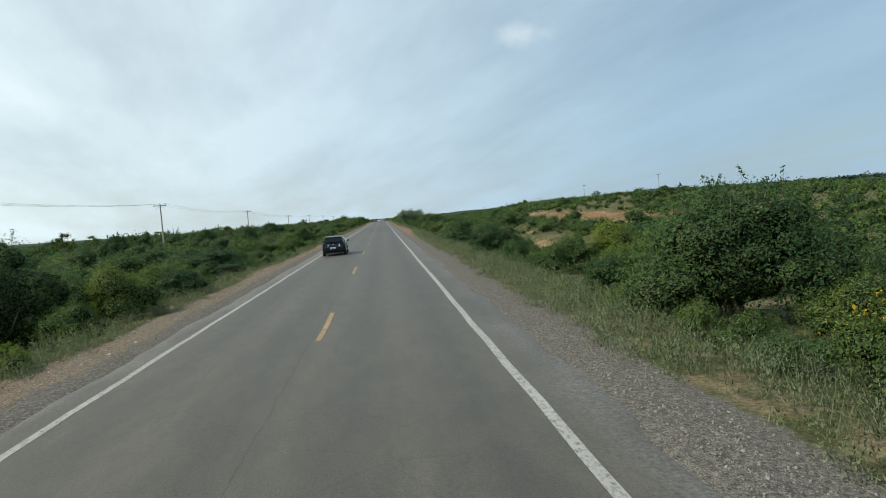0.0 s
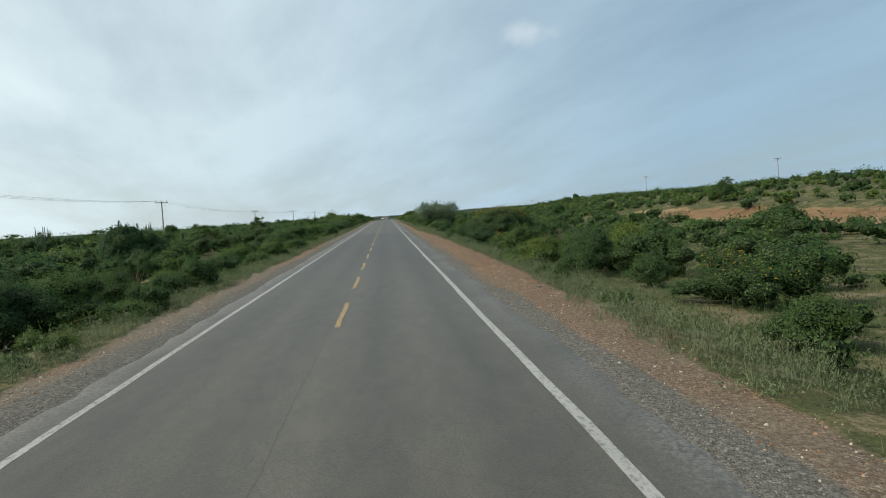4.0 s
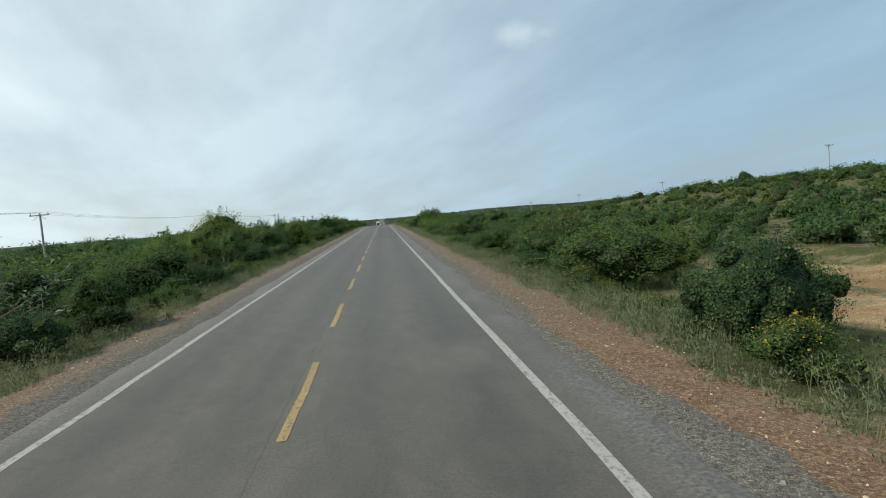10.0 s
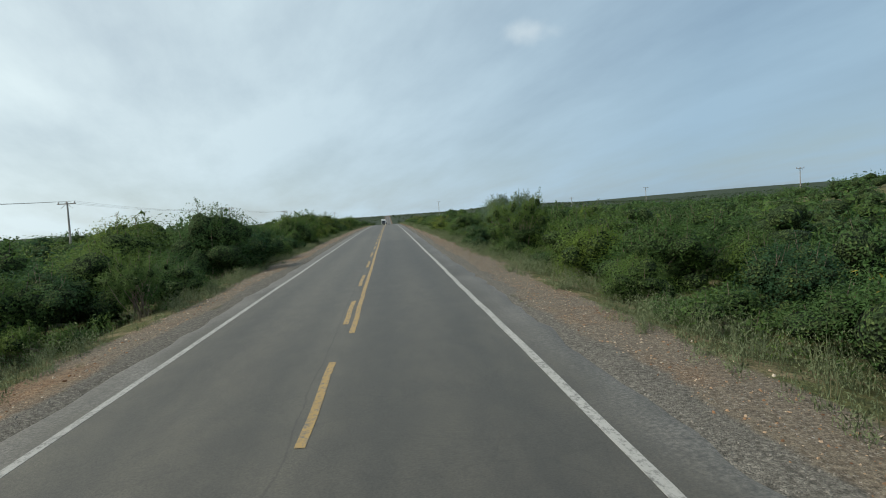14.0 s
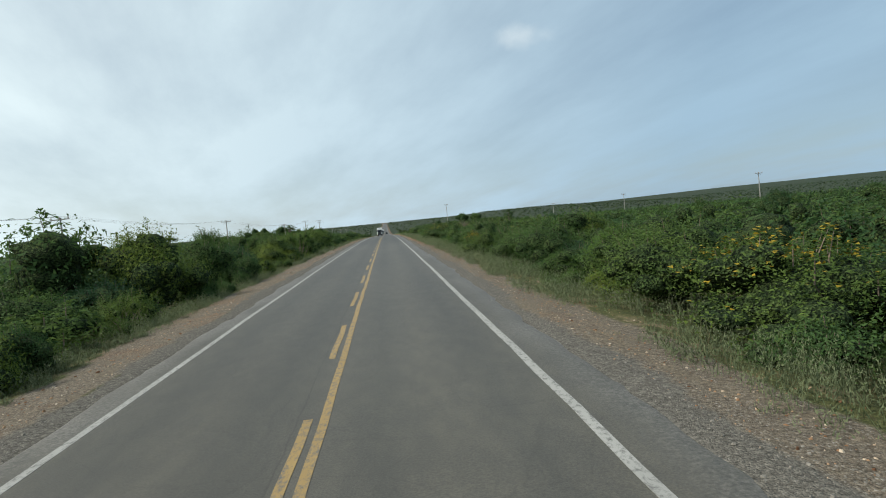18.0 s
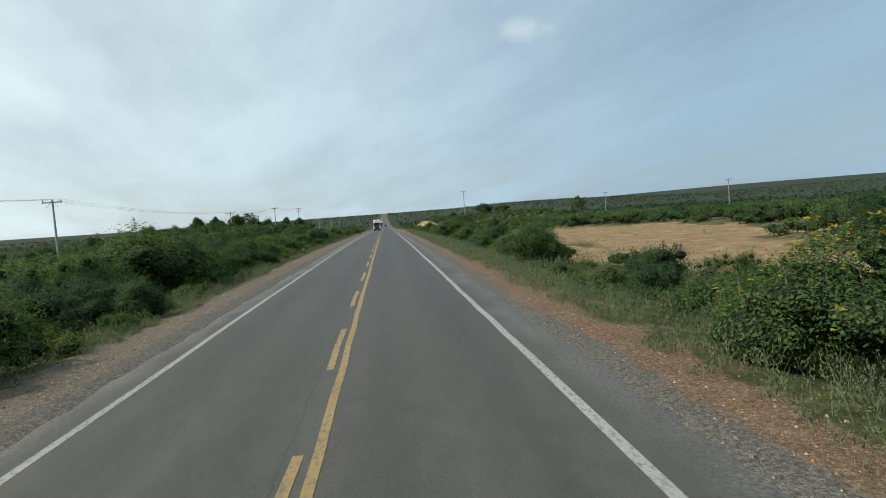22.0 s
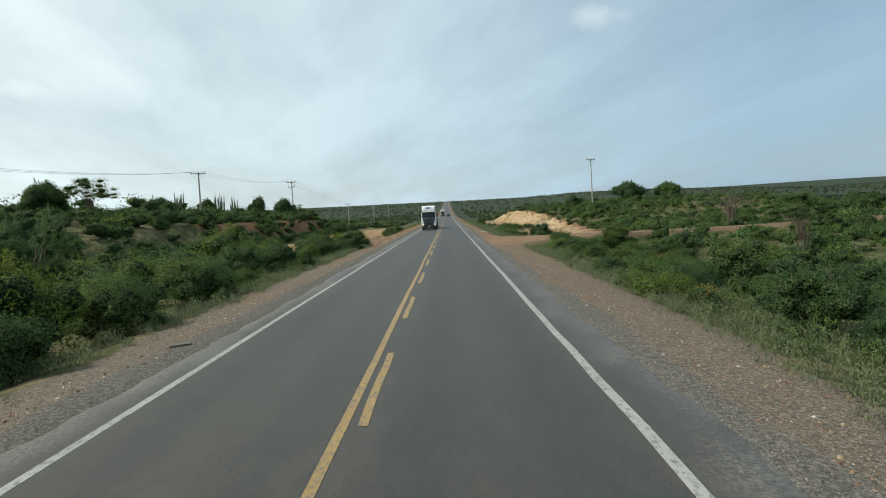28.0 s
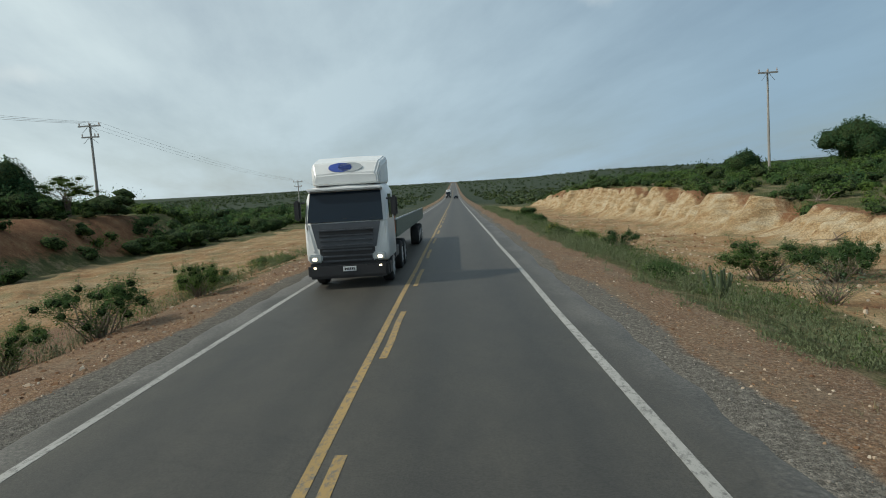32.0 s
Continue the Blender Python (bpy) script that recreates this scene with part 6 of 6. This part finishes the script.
def hatchback():
    """A dark five-door hatchback, rear at y = 0, nose towards +y."""
    car = new("hatchback_car")

    def sec(w, zb, zw, crown, y):
        return (y, [(0, zb), (w * 0.86, zb), (w * 0.97, zb + 0.10), (w, (zb + zw) / 2), (w * 0.985, zw - 0.12), (w * 0.93, zw), (0, zw + crown)])
    part("body", smooth_loft([sec(0.70, 0.36, 0.72, 0.01, 0.0), sec(0.80, 0.30, 0.86, 0.01, 0.06), sec(0.845, 0.26, 0.95, 0.01, 0.22), sec(0.865, 0.22, 0.97, 0.01, 0.9), sec(0.867, 0.20, 0.95, 0.01, 2.0),
                       sec(0.865, 0.20, 0.94, 0.02, 2.9), sec(0.85, 0.22, 0.90, 0.05, 3.4), sec(0.81, 0.24, 0.80, 0.05, 3.85), sec(0.72, 0.28, 0.68, 0.03, 4.08), sec(0.58, 0.34, 0.58, 0.01, 4.15)]), M_CARPAINT, car, smooth=True)

    def cab(wb, wt, zt, y):
        return (y, [(0, 0.90), (wb, 0.90), (wb * 0.97, 0.96), (wt + 0.03, zt - 0.05), (wt - 0.05, zt), (0, zt + 0.025)])
    part("roof", smooth_loft([cab(0.74, 0.72, 1.00, 0.12), cab(0.79, 0.62, 1.37, 0.46), cab(0.81, 0.615, 1.42, 0.95), cab(0.82, 0.61, 1.43, 1.6), cab(0.82, 0.60, 1.40, 2.2), cab(0.80, 0.68, 1.16, 2.75), cab(0.76, 0.72, 0.97, 3.15)]), M_CARPAINT, car, smooth=True)
    part("rear_window", panel([(-0.66, 0.085, 1.02), (0.66, 0.085, 1.02), (0.57, 0.35, 1.34), (-0.57, 0.35, 1.34)], 0.03), M_GLASS, car, "dark tinted rear window")
    part("windscreen", panel([(0.66, 3.12, 1.00), (-0.66, 3.12, 1.00), (-0.55, 2.30, 1.385), (0.55, 2.30, 1.385)], 0.02), M_GLASS, car)
    for s_ in (-1, 1):
        for y0, y1, z1a, z1b in ((0.98, 1.78, 1.335, 1.365), (1.84, 2.72, 1.36, 1.12)):
            top_y = 2.28 if y1 > 2.5 else y1
            top_z = 1.29 if y1 > 2.5 else z1b
            c_ = [(s_ * 0.806, y0, 0.985), (s_ * 0.806, y1, 0.985), (s_ * 0.668, top_y, top_z), (s_ * 0.672, y0 + (0.05 if y0 < 0.6 else 0), z1a)]
            part("side_window", panel(c_ if s_ > 0 else c_[::-1], 0.012), M_GLASS, car)
        part("tail_lamp", block(0.22, 0.07, 0.16, s_ * 0.67, 0.075, 0.81, 0.022, 22), M_REDLAMP, car, "red tail lamp")
        part("door_mirror", block(0.20, 0.12, 0.14, s_ * 0.95, 2.62, 1.02, 0.04), M_CARPAINT, car)
        for y_ in (1.25, 2.05):
            part("door_handle", block(0.03, 0.16, 0.03, s_ * 0.868, y_, 0.84, 0.008), M_CHROME, car, "chrome door handle")
        part("sill_trim", block(0.03, 1.75, 0.045, s_ * 0.872, 1.95, 0.36, 0.01), M_GREYFILM, car)
        for y_ in (0.72, 3.28):
            bm = bmesh.new()
            cyl_bm(bm, 0.345, 0.345, 0.05, 24, pose(s_ * 0.845, y_, 0.33, 0, 90, 0))
            part("wheel_arch", bm, M_BLACK, car)
            wheel(car, s_ * 0.79, y_, 0.30, 0.20, 5)
    part("rear_bumper", block(1.50, 0.16, 0.30, 0, 0.02, 0.50, 0.07), M_CARPAINT, car)
    part("bumper_strip", block(1.30, 0.03, 0.03, 0, -0.065, 0.655, 0.008), M_GREYP, car)
    part("spoiler", block(1.16, 0.17, 0.04, 0, 0.37, 1.395, 0.018, 8), M_BLACK, car)
    part("number_plate", block(0.42, 0.02, 0.14, -0.05, -0.075, 0.585, 0.006), M_WHITEFILM, car, "white number plate with unreadable bars")
    for j in range(7):
        part("plate_bar", block(0.034, 0.008, 0.075, -0.20 + j * 0.05, -0.089, 0.58, 0), M_BLACK, car)
    bm = bmesh.new()
    cyl_bm(bm, 0.055, 0.055, 0.02, 18, pose(-0.02, 0.030, 0.86, 90, 0, 0))
    part("badge", bm, M_CHROME, car, "round chrome badge")
    # two white decals, as curved strokes
    for cx, strokes in ((-0.43, [(0.000, 0.00, 0.10, 70), (0.035, 0.05, 0.09, 35), (0.085, 0.055, 0.08, -20), (0.055, -0.01, 0.07, 60), (0.025, -0.05, 0.06, 110)]),
                        (0.43, [(0.0, 0.0, 0.10, 90), (-0.035, 0.03, 0.08, 60), (0.035, 0.03, 0.08, 120), (0.0, 0.065, 0.07, 0), (-0.01, -0.065, 0.15, 4), (0.02, -0.03, 0.06, 30)])):
        for dx, dz, L_, turn_ in strokes:
            z_ = 0.80 + dz
            part("sticker", block(L_, 0.012, 0.026, cx + dx, 0.43 * (z_ - 0.72) - 0.012, z_, 0.004, -23, turn_, 0), M_WHITEFILM, car, "white decal stroke on the tailgate")
    part("wiper", block(0.42, 0.02, 0.02, 0.10, 0.14, 1.05, 0.004, 0, -12, 0), M_BLACK, car)
    V, F = tube([(0, 0.62, 1.41), (0, 0.55, 1.52)], [0.008, 0.004], 5)
    mesh_object("antenna", V, F, M_BLACK, car)
    part("underbody", block(1.45, 3.6, 0.16, 0, 2.05, 0.27, 0.03), M_BLACK, car)
    return tagged(car, "dark blue hatchback car with white decals on its tailgate", "car")


car = hatchback()
car.matrix_basis = pose(-2.23, 46.95, float(prof(47.0)) + 0.008, 0.55, 0, 0.3)


def flatbed_truck():
    """A white cab-over tractor with a flatbed trailer; nose at y = 0, tail towards +y."""
    tk = new("flatbed_truck")

    def cab(w, z0, z1, y, r_=0.10):
        return (y, [(0, z0), (w - r_, z0), (w, z0 + r_), (w, 2.0), (w - 0.03, z1 - 0.22), (w - 0.16, z1), (0, z1 + 0.06)])
    part("cab", rounded(loft([cab(1.18, 0.95, 1.95, 0.00), cab(1.23, 0.80, 2.05, 0.05), cab(1.24, 0.75, 2.92, 0.36), cab(1.25, 0.75, 3.05, 0.60), cab(1.25, 0.75, 3.10, 1.2), cab(1.25, 0.75, 3.08, 2.15)]), 0.06), M_TRUCKWHITE, tk, smooth=True)
    part("windscreen", panel([(-1.13, -0.005, 2.00), (1.13, -0.005, 2.00), (1.07, 0.305, 2.88), (-1.07, 0.305, 2.88)], 0.05), M_TRUCKGLASS, tk, "large dark windscreen")
    part("sun_visor", block(2.25, 0.36, 0.09, 0, 0.24, 2.95, 0.03, -14), M_TRUCKWHITE, tk)
    part("deflector", rounded(loft([(0.50, [(0, 3.12), (0.96, 3.12), (0.98, 3.30), (0.92, 3.42), (0, 3.46)]), (0.75, [(0, 3.10), (1.06, 3.10), (1.08, 3.66), (1.02, 3.79), (0, 3.82)]), (1.9, [(0, 3.10), (1.16, 3.10), (1.16, 3.90), (1.09, 4.02), (0, 4.04)])]), 0.04), M_TRUCKWHITE, tk, "white roof wind deflector")
    for s_, m_ in ((-1, M_GREYFILM), (1, M_BLUEFILM)):
        bm = bmesh.new()
        bmesh.ops.create_cone(bm, cap_ends=True, segments=24, radius1=0.22, radius2=0.22, depth=0.02, matrix=pose(s_ * -0.14, 0.60, 3.64, 62, 0, 0) @ Matrix.Diagonal((1.7, 0.72, 1, 1)))
        part("sticker", bm, m_, tk, "oval decal")
    part("face_panel", panel([(-0.88, -0.03, 1.22), (0.88, -0.03, 1.22), (1.04, -0.01, 1.97), (-1.04, -0.01, 1.97)], 0.03), M_SLATGREY, tk, "grey lower face of the cab")
    for w_, z_ in ((1.66, 1.76), (1.62, 1.60), (1.58, 1.45), (1.54, 1.30), (1.50, 1.15), (1.48, 0.98), (1.46, 0.84)):
        part("grille_slat", block(w_, 0.08, 0.045, 0, -0.065, z_, 0.014, 12), M_SLATGREY, tk)
    part("grille", block(1.66, 0.06, 1.08, 0, -0.02, 1.28, 0.02), M_BLACK, tk)
    part("bumper", block(2.42, 0.30, 0.46, 0, 0.02, 0.55, 0.08), M_BLACK, tk)
    part("number_plate", block(0.40, 0.02, 0.14, 0.05, -0.14, 0.60, 0.005), M_WHITEFILM, tk, "pale number plate, unreadable")
    for j in range(6):
        part("plate_bar", block(0.035, 0.01, 0.07, -0.08 + j * 0.052, -0.152, 0.60, 0), M_BLACK, tk)
    for s_ in (-1, 1):
        part("headlamp", block(0.40, 0.10, 0.24, s_ * 0.95, -0.06, 0.94, 0.04), M_GREYFILM, tk, "clear headlamp unit")
        part("lamp", block(0.15, 0.03, 0.10, s_ * 0.98, -0.12, 0.92, 0.02), M_LAMP, tk, "lit headlamp")
        part("fog_lamp", block(0.09, 0.03, 0.06, s_ * 0.98, -0.14, 0.66, 0.015), M_LAMP, tk, "lit fog lamp")
        part("corner_panel", panel([(s_ * 1.24, 0.06, 1.05), (s_ * 0.98, -0.02, 1.15), (s_ * 1.14, -0.005, 1.97), (s_ * 1.25, 0.10, 1.97)] if s_ > 0 else [(s_ * 1.25, 0.10, 1.97), (s_ * 1.14, -0.005, 1.97), (s_ * 0.98, -0.02, 1.15), (s_ * 1.24, 0.06, 1.05)], 0.03), M_TRUCKWHITE, tk)
        part("door_mirror", block(0.20, 0.14, 0.62, s_ * 1.46, 0.20, 2.40, 0.05), M_BLACK, tk)
        part("mirror_arm", block(0.22, 0.05, 0.05, s_ * 1.33, 0.24, 2.62, 0.01), M_BLACK, tk)
        c_ = [(s_ * 1.252, 0.62, 2.02), (s_ * 1.252, 1.40, 2.02), (s_ * 1.235, 1.40, 2.76), (s_ * 1.235, 0.62, 2.76)]
        part("side_window", panel(c_ if s_ > 0 else c_[::-1], 0.012), M_GLASS, tk)
        part("step", block(0.14, 0.70, 0.36, s_ * 1.16, 0.55, 0.52, 0.03), M_BLACK, tk)
        part("mudguard", block(0.36, 1.15, 0.10, s_ * 1.06, 1.35, 1.12, 0.04), M_BLACK, tk)
        wheel(tk, s_ * 1.05, 1.35, 0.52, 0.34, 8)
        for y_ in (4.6, 5.9, 15.6, 16.9, 18.2):
            wheel(tk, s_ * 1.00, y_, 0.52, 0.46, 8)
        part("side_board", block(0.05, 17.2, 0.52, s_ * 1.25, 11.2, 1.62, 0.01), M_BOARD, tk, "dull green trailer side board")
        part("rail", block(0.06, 17.3, 0.05, s_ * 1.25, 11.2, 1.90, 0.01), M_GREYFILM, tk)
        part("fuel_tank", block(0.42, 1.3, 0.55, s_ * 0.98, 3.1, 0.80, 0.10), M_GREYP, tk)
    part("wiper", block(0.8, 0.02, 0.02, -0.35, -0.02, 2.05, 0.004, 0, -6, 0), M_BLACK, tk)
    part("wiper", block(0.8, 0.02, 0.02, 0.50, -0.02, 2.05, 0.004, 0, -6, 0), M_BLACK, tk)
    part("chassis", block(0.9, 18.6, 0.26, 0, 10.2, 0.98, 0.02), M_BLACK, tk)
    part("deck", block(2.5, 17.2, 0.14, 0, 11.2, 1.34, 0.01), M_BOARD, tk)
    part("headboard", block(2.46, 0.08, 0.95, 0, 2.62, 1.88, 0.01), M_RUST, tk, "rust-red trailer headboard")
    part("tailgate", block(2.5, 0.05, 0.52, 0, 19.8, 1.62, 0.01), M_BOARD, tk)
    return tagged(tk, "white cab-over lorry with an empty flatbed trailer, headlamps on", "truck")


truck = flatbed_truck()
truck.matrix_basis = pose(-1.93, 669.9, float(prof(670)) + 0.008, -0.6, 0, 0)
far_truck = copy_thing(truck, pose(-1.9, 965, float(prof(965)) + 0.02, 0, 0, 0))
far_truck["label"] = "distant white lorry coming up the road"
far_car = copy_thing(car, pose(1.8, 925, float(prof(925)) + 0.02, 0, 0, 0))
far_car["label"] = "distant dark car driving away on the road"

# ---- broken edges, dead wood and debris ----
M_SLAB = plain("broken_asphalt", (0.13, 0.118, 0.10), 0.95, var=0.25, scale=8, spec=0.1)
rs = np.random.default_rng(91)
for j in range(22):
    sd = 1 if j % 2 else -1
    y_ = rs.uniform(5, 650); x_ = sd * rs.uniform(4.7, 6.2)
    n_ = 7
    ang = np.sort(rs.uniform(0, 6.28, n_)); rad = rs.uniform(0.10, 0.28)
    bm = bmesh.new()
    z0 = gz(x_, y_)
    vs = [bm.verts.new((x_ + rad * rs.uniform(0.6, 1.1) * math.cos(a), y_ + 1.5 * rad * rs.uniform(0.6, 1.1) * math.sin(a), z0 + 0.035 + rs.uniform(0, 0.02))) for a in ang]
    f = bm.faces.new(vs)
    r_ = bmesh.ops.extrude_face_region(bm, geom=[f])
    for v in [e for e in r_["geom"] if isinstance(e, bmesh.types.BMVert)]:
        v.co.z -= 0.09
    bmesh.ops.recalc_face_normals(bm, faces=bm.faces[:])
    tagged(part("asphalt_slab", bm, M_SLAB), "broken slab of old asphalt at the road's edge", "rubble", "asphalt slabs")


def dead_branch(seed, L):
    r = np.random.default_rng(seed)
    pcs = []
    for q in range(6):
        a = r.uniform(0, 6.28)
        p0 = np.array([r.uniform(-0.3, 0.3) * L, r.uniform(-0.1, 0.1), 0.05]) if q else np.array([-0.5 * L, 0, 0.06])
        p2 = p0 + np.array([math.cos(a) * 0.5 * L, math.sin(a) * 0.4 * L, r.uniform(0.1, 0.45) * L]) if q else np.array([0.5 * L, 0.1, 0.16])
        pcs.append(tube([p0, (p0 + p2) / 2 + r.normal(size=3) * 0.05 * L, p2], [0.035, 0.022, 0.008], 5))
    v, f = join(pcs)
    ob = mesh_object("dead_branch", v, f, M_BARK)
    return tagged(ob, "fallen grey dead branch on bare ground", "branch")


for j, (x_, y_, L_) in enumerate([(-13.5, 664, 1.6), (-9.5, 645, 1.3), (10.5, 651, 1.2), (17.0, 470, 2.0), (20.0, 682, 2.4), (22.5, 688, 2.0), (13.8, 478, 1.6), (-11.5, 652, 1.4)]):
    b_ = dead_branch(100 + j, L_)
    b_.matrix_basis = pose(x_, y_, gz(x_, y_), 0, 0, 40 * j)
